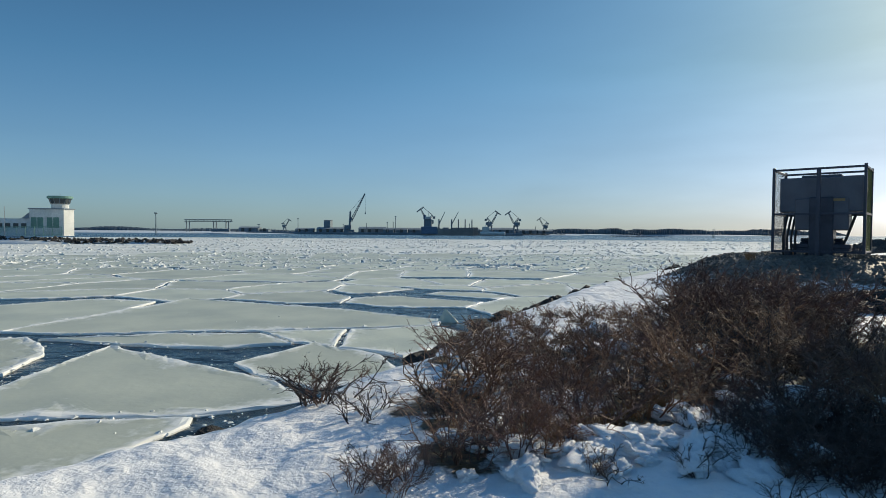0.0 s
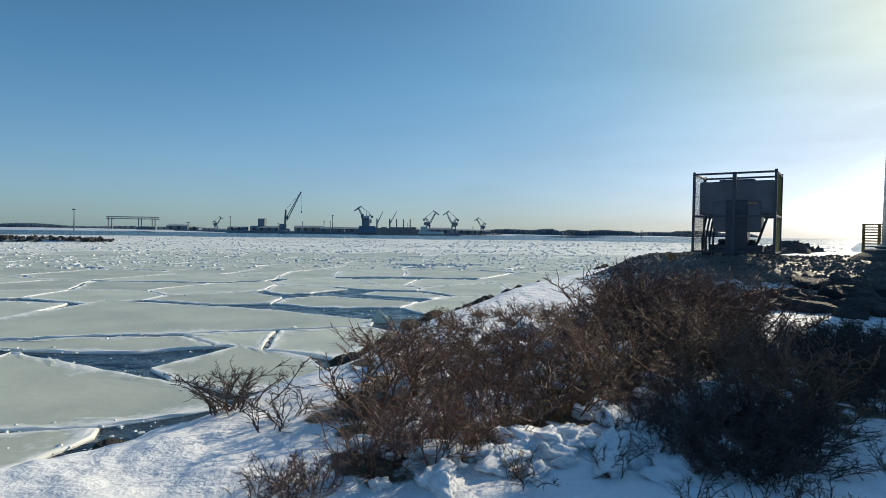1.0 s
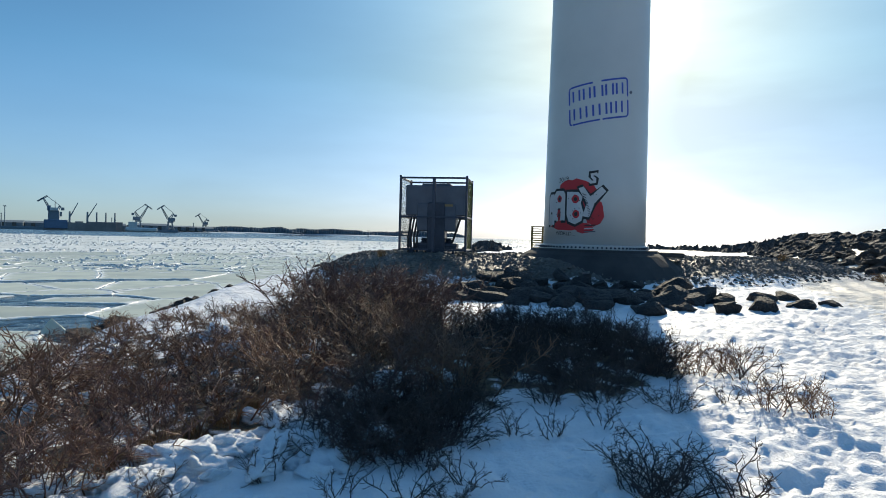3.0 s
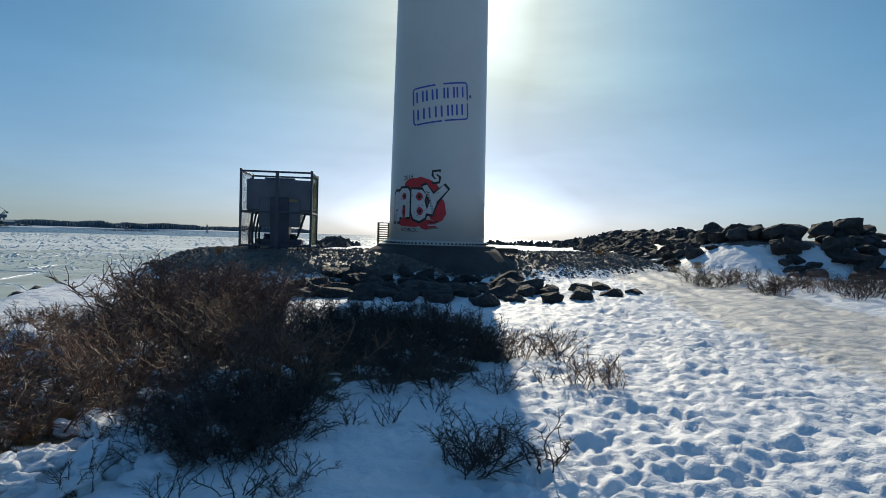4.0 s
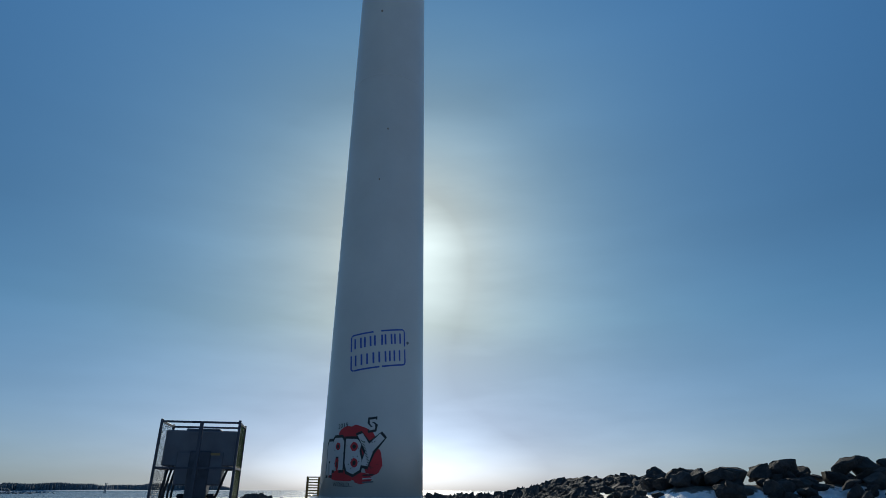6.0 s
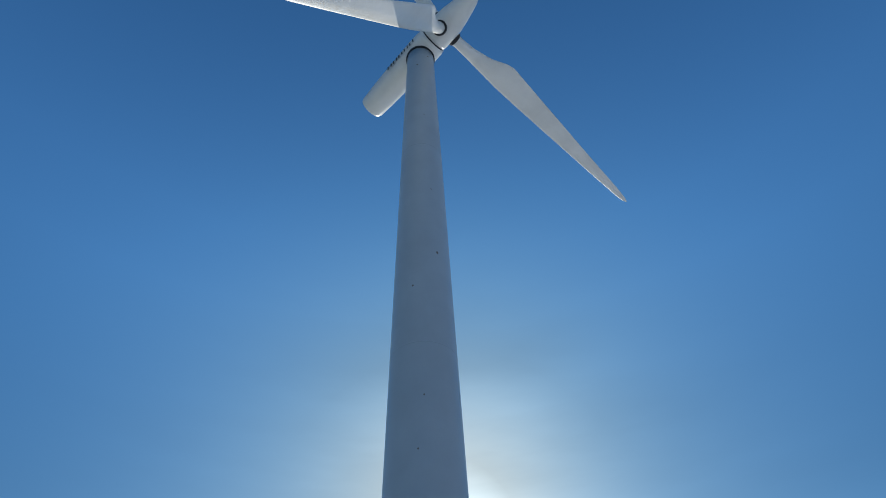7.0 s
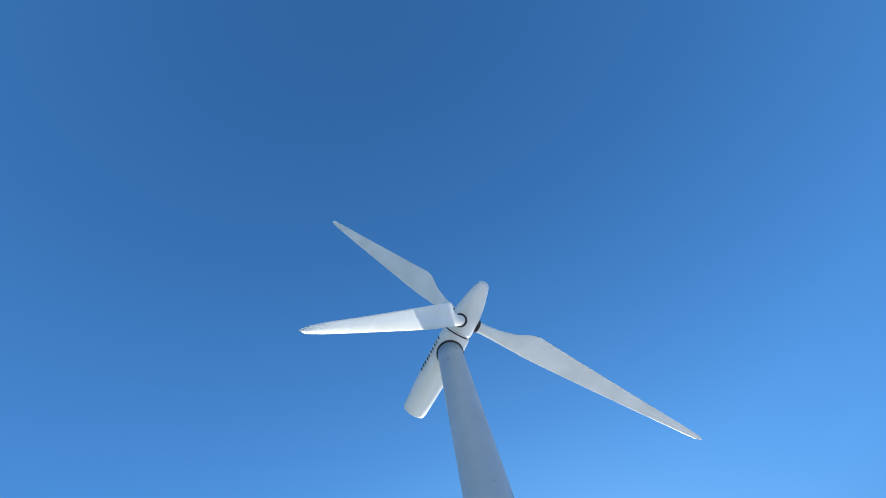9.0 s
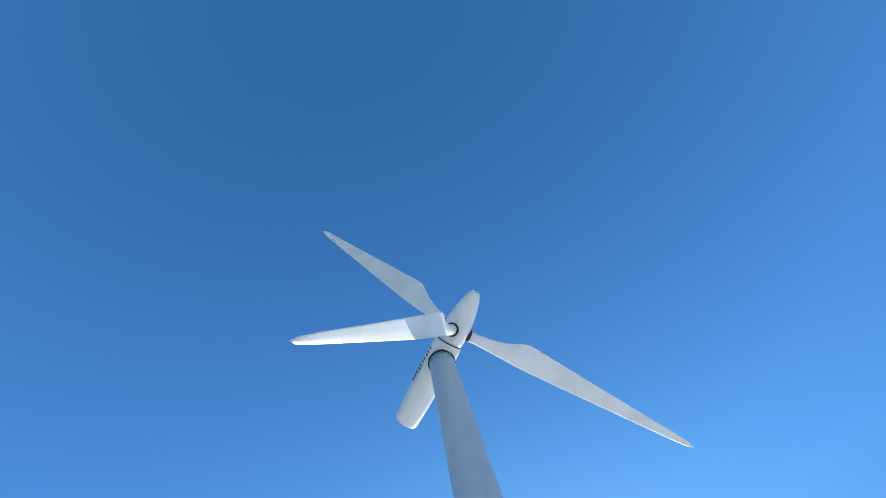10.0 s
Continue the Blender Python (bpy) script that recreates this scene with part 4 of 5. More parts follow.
# ---- foundation of the tower ----
def build_foundation():
    f = thing("tower_foundation", TOWER[0], TOWER[1], 0, "dark cast concrete foundation under the tower", "foundation")
    bm = bmesh.new()
    lathe(bm, [(3.5, -0.4), (3.25, 0.3), (2.75, 0.8), (2.35, 1.1), (2.15, 1.2), (2.1, BASE_Z - 0.004)], 32)
    for v in bm.verts:
        v.co += Vector((noise.noise(v.co * 1.7), noise.noise(v.co * 1.7 + Vector((5, 0, 0))), 0)) * 0.05
    part("plinth", bm, CONCRETE, f)
    bm = bmesh.new()
    right = Vector((math.cos(FACE + math.pi / 2), math.sin(FACE + math.pi / 2), 0))
    m = Matrix.Translation(right * 2.3) @ Matrix.Rotation(FACE, 4, "Z")
    block(bm, 0, 0, BASE_Z - 0.12, 1.3, 1.1, 0.14, 0.02, m)
    part("step_slab", bm, CONCRETE, f)
    return f


build_foundation()


# ---- yellow slatted landing rail behind the tower ----
def build_rail():
    r = thing("slatted_rail", 15.75, 16.7, 0.8, "yellow slatted timber rail beside grey box", "railing", rz=-38)
    for x in (-0.4, 0.0, 0.4):
        part("post", block(bmesh.new(), x, 0, 0.62, 0.08, 0.08, 1.26, 0.008), YELLOW, r)
    for k in range(12):
        part("slat", block(bmesh.new(), 0, -0.06, 0.28 + 0.088 * k, 0.9, 0.03, 0.04, 0.006), YELLOW, r)
    part("meter_box", block(bmesh.new(), 0.35, 0.22, 0.45, 0.5, 0.35, 0.9, 0.02), STEEL, r, "grey metal box")


build_rail()


# ---- caged transformer ----
def build_cage():
    w, h, d = 2.12, 2.44, 1.6
    fx, fy = (9.42 + 11.02) / 2, (16.45 + 15.05) / 2
    turn = math.degrees(math.atan2(15.05 - 16.45, 11.02 - 9.42))
    t = thing("transformer_cage", fx, fy, 1.02, "dark steel mesh cage round a grey transformer on gravel", "transformer", rz=turn)
    b = 0.07
    z0, z1 = 0.13, h
    for x in (-w / 2, w / 2):
        for y in (0, d):
            part("post", block(bmesh.new(), x, y, (z0 + z1) / 2, b, b, z1 - z0 + b, 0.006), DARK_STEEL, t)
    part("post", block(bmesh.new(), 0.02, -0.005, h / 2, 0.1, b, h - 0.08, 0.006), DARK_STEEL, t)
    for y in (0, d):
        for z in (z0, 1.17, z1 - b / 2):
            part("rail", block(bmesh.new(), 0, y + 0.004, z, w - b, b * 0.8, b * 0.8, 0.006), DARK_STEEL, t)
    for x in (-w / 2, w / 2):
        for z in (z0, 1.17, z1 - b / 2):
            part("rail", block(bmesh.new(), x, d / 2, z, b * 0.8, d - b, b * 0.8, 0.006), DARK_STEEL, t)
    # wire mesh sides
    for x in (-w / 2, w / 2):
        bm = bmesh.new()
        for k in range(1, 38):
            rod(bm, (x, d * k / 38, z0), (x, d * k / 38, z1 - b), 0.0022, n=4, caps=False)
        for k in range(1, 46):
            rod(bm, (x, 0.04, z0 + (z1 - z0) * k / 46), (x, d - 0.04, z0 + (z1 - z0) * k / 46), 0.0022, n=4, caps=False)
        part("wire_mesh", bm, OLIVE if x > 0 else DARK_STEEL, t)
    # the unit inside
    unit = part("unit_housing", block(bmesh.new(), 0, 0.98, 1.72, 1.98, 1.1, 0.98, 0.03), GREY_BOX, t, "grey sheet metal housing")
    part("housing_lid", block(bmesh.new(), 0, 1.0, 2.24, 0.95, 0.9, 0.07, 0.02), GREY_BOX, unit)
    part("warning_plate", block(bmesh.new(), 0.26, 0.44, 1.82, 0.13, 0.012, 0.05), PAINT, unit, "small pale plate")
    part("warning_plate", block(bmesh.new(), 0.14, 0.44, 1.82, 0.05, 0.012, 0.06), PAINT, unit, "small pale plate")
    part("tank", block(bmesh.new(), -0.35, 0.75, 1.17, 0.5, 0.7, 0.9, 0.03), GREY_BOX, t)
    part("tank", block(bmesh.new(), 0.4, 0.75, 1.17, 0.56, 0.7, 0.9, 0.03), GREY_BOX, t)
    part("yellow_label", block(bmesh.new(), 0.4, 0.392, 1.56, 0.36, 0.01, 0.07), YELLOW, t, "faded yellow label")
    part("pedestal", block(bmesh.new(), 0.04, 0.68, 0.8, 0.58, 0.62, 1.7, 0.03), DARK_STEEL, t)
    part("shelf_beam", block(bmesh.new(), 0.03, 0.72, 0.19, 1.36, 0.5, 0.1, 0.02), DARK_STEEL, t)
    for x in (-0.42, 0.48):
        part("foot_block", block(bmesh.new(), x, 0.7, 0.28, 0.5, 0.5, 0.12, 0.02), DARK_STEEL, t)
        part("insulator", lathe(bmesh.new(), [(0.12, 0.34), (0.13, 0.36), (0.09, 0.4), (0.13, 0.44), (0.09, 0.48), (0.1, 0.5)], 14, Matrix.Translation((x * 0.9, 0.7, 0))), DARK_STEEL, t)
    for k in range(4):
        bm = bmesh.new()
        x = -0.88 + 0.1 * k
        pts = [(x + 0.1, 0.6, 1.3), (x + 0.05, 0.5, 0.95), (x + 0.0, 0.42, 0.5), (x + 0.02, 0.4, -0.02)]
        for a, c in zip(pts, pts[1:]):
            rod(bm, a, c, 0.03, n=8)
        part("conduit", bm, BLACK, t)
    bm = bmesh.new()
    pts = [(0.82, 0.6, 1.3), (0.8, 0.55, 1.1), (0.62, 0.5, 0.5), (0.5, 0.5, 0.2)]
    for a, c in zip(pts, pts[1:]):
        rod(bm, a, c, 0.035, n=8)
    part("conduit", bm, BLACK, t)
    part("support_foot", block(bmesh.new(), -0.75, 0.45, 0.05, 0.14, 0.3, 0.2, 0.01), DARK_STEEL, t)
    part("support_foot", block(bmesh.new(), 0.62, 0.45, 0.03, 0.06, 0.1, 0.22, 0.01), DARK_STEEL, t)
    part("base_plinth", block(bmesh.new(), 0.03, 0.8, -0.03, 0.9, 1.0, 0.12, 0.02), CONCRETE, t)


build_cage()


# ---- boulders ----
def boulder_mesh(seed, stretch=(1, 1, 1)):
    g = random.Random(seed)
    bm = bmesh.new()
    for _ in range(19):
        v = Vector((g.gauss(0, 1), g.gauss(0, 1), g.gauss(0, 1))).normalized() * g.uniform(0.85, 1.05)
        bm.verts.new((v.x * stretch[0], v.y * stretch[1], v.z * stretch[2]))
    r = bmesh.ops.convex_hull(bm, input=bm.verts[:])
    bmesh.ops.delete(bm, geom=[e for e in r["geom_interior"] if isinstance(e, bmesh.types.BMVert)], context="VERTS")
    bmesh.ops.triangulate(bm, faces=bm.faces[:])
    bmesh.ops.subdivide_edges(bm, edges=bm.edges[:], cuts=2, use_grid_fill=True)
    bmesh.ops.smooth_vert(bm, verts=bm.verts[:], factor=0.15, use_axis_x=True, use_axis_y=True, use_axis_z=True)
    for v in bm.verts:
        v.co += v.co.normalized() * (0.13 * noise.noise(v.co * 1.7 + Vector((seed, 0, 0))) + 0.07 * noise.noise(v.co * 4.5 + Vector((0, seed, 0))))
    me = bpy.data.meshes.new("boulder")
    bm.to_mesh(me)
    bm.free()
    me.materials.append(ROCK)
    return me


BOULDERS = [boulder_mesh(s, st) for s, st in enumerate(((1, 0.8, 0.65), (1.1, 0.9, 0.8), (1, 1, 0.8), (1.2, 0.8, 0.6), (0.9, 1, 0.7), (1.15, 0.85, 0.55), (1, 0.9, 0.9), (1.25, 0.9, 0.7)))]
rk = random.Random(21)


def boulder_pose(x, y, z, size, tilt):
    return Matrix.LocRotScale((x, y, z), Euler((radians(rk.uniform(-tilt, tilt)), radians(rk.uniform(-tilt, tilt)), rk.uniform(0, math.tau))), (size, size, size * rk.uniform(0.7, 1.0)))


def boulder(x, y, z, size, label, group, tilt=14):
    ob = new("boulder", rk.choice(BOULDERS))
    ob.matrix_basis = boulder_pose(x, y, z, size, tilt)
    return tagged(ob, label, "boulder", group)


def rubble(name, poses, label):
    """Boulders past counting, joined into one mesh."""
    shapes = []
    for me in BOULDERS:
        co = np.zeros(3 * len(me.vertices))
        me.vertices.foreach_get("co", co)
        shapes.append((co.reshape(-1, 3), [tuple(p.vertices) for p in me.polygons]))
    cos, fas, n = [], [], 0
    for k, m in enumerate(poses):
        co, fa = shapes[k % len(shapes)]
        mat = np.array(m)
        cos.append(co @ mat[:3, :3].T + mat[:3, 3])
        fas += [tuple(n + i for i in f) for f in fa]
        n += len(co)
    me = bpy.data.meshes.new(name)
    me.from_pydata(np.concatenate(cos).tolist(), [], fas)
    me.materials.append(ROCK)
    return tagged(new(name, me), label, "rocks", kind="stuff")


CREST = []


# along the breakwater crest
for (ax, ay), (bx, by), t0, t1, close in ((BERM[3], BERM[2], BERM_TOP[3], BERM_TOP[2], 1.0), (BERM[3], BERM[4], BERM_TOP[3], BERM_TOP[4], 1.0), (BERM[4], BERM[5], BERM_TOP[4], BERM_TOP[5], 0.6)):
    length = math.hypot(bx - ax, by - ay)
    nx, ny = (by - ay) / length, -(bx - ax) / length
    if (nx * (0 - ax) + ny * (0 - ay)) < 0:
        nx, ny = -nx, -ny
    for k in range(int(length / 0.72 * close)):
        f = (k + rk.uniform(0, 0.8)) / (length / 0.72 * close)
        top = t0 + (t1 - t0) * f
        for off, drop, s in ((0.0, 0.45, 0.85), (0.6, 0.65, 0.75), (1.1, 0.85, 0.75), (1.7, 1.1, 0.68), (2.2, 1.4, 0.62), (2.7, 1.65, 0.56), (3.1, 1.9, 0.55), (3.6, 2.2, 0.52), (4.2, 2.5, 0.48), (-1.3, 0.7, 0.8)):
            if rk.random() < 0.14:
                continue
            o = off + rk.uniform(-0.4, 0.4)
            x, y = ax + (bx - ax) * f + nx * o, ay + (by - ay) * f + ny * o
            size = s * rk.uniform(0.45, 1.0)
            z = max(land(x, y) + 0.1 * size, top - drop + rk.uniform(-0.2, 0.15))
            CREST.append((math.hypot(x - 0.6, y) + (8 if off < 0 else 0), x, y, z, size))
CREST.sort()
for _, x, y, z, size in CREST[:125]:
    boulder(x, y, z, size, "dark angular granite armour boulder on the breakwater", "breakwater boulders", 30)
rubble("breakwater_rubble", [boulder_pose(x, y, z, size, 30) for _, x, y, z, size in CREST[125:]], "heaped dark granite boulders of the breakwater")
# lower rows further off
rows = []
for (ax, ay), (bx, by), t0, t1 in ((BERM[2], BERM[1], BERM_TOP[2], BERM_TOP[1]), (BERM[1], BERM[0], BERM_TOP[1], BERM_TOP[0])):
    for k in range(1250):
        f, o = rk.random(), rk.uniform(-2.8, 3.4)
        rows.append((ax + (bx - ax) * f + rk.uniform(-1.5, 1.5), ay + (by - ay) * f + o, t0 + (t1 - t0) * f - 0.4 - 0.42 * abs(o) + rk.uniform(-0.2, 0.1), rk.uniform(0.35, 0.85)))
for (ax, ay), (bx, by) in zip(FAR_SPIT, FAR_SPIT[1:]):
    for k in range(330):
        f, o = rk.random(), rk.uniform(-4, 4)
        rows.append((ax + (bx - ax) * f + o, ay + (by - ay) * f, 0.35 - 0.3 * abs(o) + rk.uniform(-0.3, 0.2), rk.uniform(0.5, 1.0)))
chunk_cloud("far_breakwater_rocks", rows, ROCK, "far dark breakwater rocks half under snow", "rocks", seed=6, flat=0.9)

# round the turbine's pad, towards the snow
for k in range(46):
    a = k / 45
    ang = FACE - 0.62 + 1.2 * a
    rr = (3.8, 4.5, 5.3, 6.2, 7.0)[k % 5] + rk.uniform(-0.3, 0.3)
    x, y = TOWER[0] + rr * math.cos(ang), TOWER[1] + rr * math.sin(ang)
    s = rk.uniform(0.28, 0.62)
    if land(x, y) < 0.5:
        boulder(x, y, land(x, y) + 0.06 * s, s, "dark granite boulder at the foot of the pad", "boulders round the pad", 20)
for x, y, s in ((8.7, 11.9, 0.5), (8.1, 12.8, 0.38), (9.0, 12.9, 0.45), (8.4, 13.9, 0.4), (9.5, 12.2, 0.4), (7.6, 13.6, 0.36), (11.0, 9.7, 0.55), (10.1, 10.6, 0.5), (12.3, 8.8, 0.42), (13.2, 8.6, 0.5), (14.2, 8.3, 0.44), (15.1, 7.9, 0.5), (16.0, 7.8, 0.42), (14.9, 6.9, 0.4), (15.7, 6.6, 0.36), (10.6, 11.4, 0.5), (11.4, 10.8, 0.6)):
    boulder(x, y, land(x, y) + 0.12 * s, 0.85 * s, "weathered granite boulder half sunk in snow", "boulders round the pad", 12)
# along the waterline
for (ax, ay), (bx, by) in zip(SHORE[4:11], SHORE[5:12]):
    n = int(math.hypot(bx - ax, by - ay) / 0.85)
    for k in range(n):
        f = (k + rk.random()) / n
        o = rk.uniform(1.2, 2.5)
        x, y = ax + (bx - ax) * f + o, ay + (by - ay) * f - o * 0.4
        s = rk.uniform(0.12, 0.34)
        boulder(x, y, surface(x, y) + 0.2 * s, s, "dark shore rock poking out of the snowy bank", "shore rocks", 12)

for (ax, ay), (bx, by) in zip(SHORE[5:11], SHORE[6:12]):
    n = int(math.hypot(bx - ax, by - ay) / 0.75)
    for k in range(n):
        f = (k + rk.random()) / n
        o = rk.uniform(2.2, 3.6)
        ln = math.hypot(bx - ax, by - ay)
        x, y = ax + (bx - ax) * f + (by - ay) / ln * o, ay + (by - ay) * f - (bx - ax) / ln * o
        s = rk.uniform(0.14, 0.3)
        boulder(x, y, surface(x, y) + 0.18 * s, s, "dark shore rock poking out of the snowy bank", "shore rocks", 12)

# dark slabs on the brow of the bank
BROW = [(-3.4, 6.3), (-2.4, 7.6), (-1.2, 9.6), (-0.3, 11.2), (0.6, 12.6), (2.7, 16.0), (5.2, 20.5), (7.5, 24.5)]
for (ax, ay), (bx, by) in zip(BROW, BROW[1:]):
    n = int(math.hypot(bx - ax, by - ay) / 0.42)
    for k in range(n):
        f = (k + rk.random()) / n
        x, y = ax + (bx - ax) * f + rk.gauss(0, 0.22), ay + (by - ay) * f + rk.gauss(0, 0.22)
        if y < 9 and k % 3:
            continue
        s = rk.uniform(0.1, 0.24) if y > 9 else rk.uniform(0.07, 0.14)
        boulder(x, y, surface(x, y) + 0.12 * s, s, "dark slab of rock on the snowy brow of the bank", "shore rocks", 16)

# crushed stone on the pad
rows = []
while len(rows) < 22000:
    x, y = rk.uniform(5, 31), rk.uniform(5, 24)
    p = pad_dist(x, y)
    if p < 2.6 and rk.random() < 1.1 - smoothstep(1.0, 2.6, p) and math.hypot(x - TOWER[0], y - TOWER[1]) > 2.7:
        rows.append((x, y, surface(x, y) - 0.015, 0.035 + 0.07 * rk.random() ** 2))
chunk_cloud("crushed_stone", rows, STONE, "loose grey crushed stone over the turbine pad", "gravel", seed=9, flat=0.7)


# ---- broken snow crust before the thicket ----
def lump_mesh(seed):
    bm = bmesh.new()
    bmesh.ops.create_icosphere(bm, subdivisions=4, radius=1)
    for v in bm.verts:
        v.co *= 1 + 0.6 * noise.noise(v.co * 1.3 + Vector((seed * 7, 0, 0))) + 0.1 * noise.noise(v.co * 7 + Vector((seed, 8, 0))) + 0.3 * noise.noise(v.co * 3.5 + Vector((seed, 3, 0)))
        v.co.z *= 0.6
    me = bpy.data.meshes.new("snow_lump")
    bm.to_mesh(me)
    bm.free()
    me.materials.append(SNOW)
    for p in me.polygons:
        p.use_smooth = True
    return me


LUMPS = [lump_mesh(s) for s in range(5)]
BELT = [(3.45, -2.2), (3.65, -1.7), (3.9, -1.2), (4.4, -0.65), (4.2, -0.25), (4.9, -0.55), (5.8, -0.4), (6.4, 0.7)]
for k in range(135):
    f = rk.random() * (len(BELT) - 1.001)
    i = int(f)
    a, b = (BELT[i][n] + (BELT[i + 1][n] - BELT[i][n]) * (f - i) + rk.gauss(0, 0.2) for n in (0, 1))
    if k > 88:
        a, b = rk.uniform(4.8, 9.5), rk.uniform(-3.6, 1.0)
    x, y = plan(a, b)
    s = 0.05 + 0.11 * rk.random() ** 1.8
    ob = new("snow_lump", rk.choice(LUMPS))
    ob.matrix_basis = Matrix.LocRotScale((x, y, surface(x, y) + 0.3 * s), Euler((rk.uniform(-0.4, 0.4), rk.uniform(-0.4, 0.4), rk.uniform(0, 6))), (s * 1.6, s * rk.uniform(0.8, 1.3), s * 1.1))
    tagged(ob, "lump of old broken snow crust before the shrubs", "snow", "snow lumps")


# ---- shrubs ----
def twig(co, fa, a, b, r0, r1):
    """A thin three-sided stick; one that ends in a point where r1 is 0."""
    d = (b - a).normalized()
    u = d.orthogonal().normalized()
    w = d.cross(u)
    n = len(co)
    for p, r in ((a, r0), (b, r1)) if r1 else ((a, r0),):
        for k in range(3):
            q = math.tau * k / 3
            co.append(p + (u * math.cos(q) + w * math.sin(q)) * r)
    if not r1:
        co.append(b)
    for k in range(3):
        fa.append((n + k, n + (k + 1) % 3, n + 3 + (k + 1) % 3, n + 3 + k) if r1 else (n + k, n + (k + 1) % 3, n + 3))


def mesh_from(name, co, fa, mat):
    me = bpy.data.meshes.new(name)
    me.from_pydata([tuple(c) for c in co], [], fa)
    me.materials.append(mat)
    return me


def shrub(kind, seed):
    """A leafless shrub one metre high: stems, and the twigs that fork from them."""
    g = random.Random(seed)
    stems, twigs = ([], []), ([], [])
    spec = {"red": (14, 0.8, 2.8, 6, BARK), "tan": (14, 0.85, 2.8, 6, BARK_TAN), "dark": (17, 0.9, 3.0, 6, BARK_SHADED), "spur": (8, 0.95, 2.0, 6, BARK_SHADED)}[kind]
    count, spread, arms, sprigs, mat = spec
    stem_r = 0.0115 if kind != "spur" else 0.015

    def sway(v, amount):
        return (v + Vector((g.gauss(0, amount), g.gauss(0, amount), g.gauss(0, amount * 0.7)))).normalized()

    for _ in range(count):
        ang, lean = g.uniform(0, math.tau), g.uniform(0.05, 1.0) ** 0.75
        p = Vector((math.cos(ang), math.sin(ang), 0)) * g.uniform(0, 0.32)
        d = Vector((math.cos(ang) * lean * spread, math.sin(ang) * lean * spread, 1)).normalized()
        length = g.uniform(0.6, 1.15) * (1 - 0.12 * lean)
        n = 6
        r = stem_r * g.uniform(0.7, 1.2)
        p.z = -0.05
        for k in range(n):
            q = p + d * length / n
            twig(*stems, p, q, r * (1 - k / n * 0.75), r * (1 - (k + 1) / n * 0.75))
            if k:
                for _ in range(int(arms * (0.45 + 0.14 * k) + g.random())):
                    s = p + (q - p) * g.random()
                    e = sway(d, 0.75)
                    e.z = max(e.z, -0.05) * 0.9 + 0.14
                    al = g.uniform(0.12, 0.4) * (1.1 - k / n * 0.5)
                    bend = [s]
                    for _ in range(3):
                        e = sway(e, 0.38)
                        bend.append(bend[-1] + e * al / 3)
                    for i in range(3):
                        twig(*twigs, bend[i], bend[i + 1], r * (0.5 - 0.1 * i), r * (0.4 - 0.1 * i))
                    for _ in range(sprigs):
                        i = g.randrange(3)
                        o = bend[i] + (bend[i + 1] - bend[i]) * g.random()
                        e3 = sway(e, 1.1)
                        twig(*twigs, o, o + e3 * g.uniform(0.03, 0.11), r * 0.27, 0)
            p, d = q, sway(d, 0.28)
            d.z = abs(d.z) * 0.9 + 0.1
    return mesh_from("stems", *stems, mat), mesh_from("twigs", *twigs, mat)


WORDS = {"red": "leafless reddish brown shrub growing out of the snow", "tan": "leafless tan brown shrub with fine dense twigs", "dark": "leafless shrub with shade-toned dark bark in a dense low thicket", "spur": "sparse dark shrub with bare spiky twigs in snow"}
STOCK = {}
for kind in ("red", "tan", "dark", "spur"):
    STOCK[kind] = []
    for s in range(4):
        a, b = shrub(kind, s * 17 + len(kind))
        STOCK[kind].append((a, b))
for x, y, h, kind in SHRUBS:
    stems, twigs = rng.choice(STOCK[kind])
    ob = new("shrub")
    ob.matrix_basis = Matrix.LocRotScale((x, y, surface(x, y) - 0.01), Euler((0, 0, rng.uniform(0, math.tau))), (h * rng.uniform(0.95, 1.3), h * rng.uniform(0.95, 1.3), h * rng.uniform(0.85, 1.1)))
    tagged(ob, WORDS[kind], "shrub", "shrubs on the shore")
    for name, me in (("bare_wood", stems), ("twig_spray", twigs)):
        p = new(name, me)
        p.parent = ob
        tagged(p, kind="stuff")


# ---- dry grass ----
def tuft(x, y, size, n=130):
    g = random.Random(int(x * 100))
    co, fa = [], []
    for _ in range(n):
        a, l = g.uniform(0, math.tau), g.uniform(0.1, 0.9)
        p = Vector((g.gauss(0, 0.25), g.gauss(0, 0.25), -0.03))
        m = p + Vector((math.cos(a) * l * 0.3, math.sin(a) * l * 0.3, g.uniform(0.4, 0.7)))
        t = m + Vector((math.cos(a) * l * 0.5, math.sin(a) * l * 0.5, g.uniform(-0.2, 0.2)))
        twig(co, fa, p, m, 0.008, 0.006)
        twig(co, fa, m, t, 0.006, 0)
    ob = new("grass_tuft", mesh_from("grass_tuft", co, fa, STRAW))
    ob.matrix_basis = Matrix.LocRotScale((x, y, surface(x, y)), Euler((0, 0, 0)), (size, size, size))
    tagged(ob, "tuft of dry yellow grass in the snow", "grass", "grass tufts")


for a, b, s in ((4.0, -1.6, 0.24), (4.25, -1.45, 0.26), (4.6, -1.25, 0.24), (4.9, -1.1, 0.22), (3.7, -2.0, 0.24), (5.3, -0.9, 0.22)):
    tuft(*plan(a, b), s)
for x, y, s in ((25.8, 9.4, 0.5), (27.5, 9.0, 0.45), (24.2, 12.1, 0.4), (10.2, 16.9, 0.3), (8.7, 16.3, 0.3)):
    tuft(x, y, s)


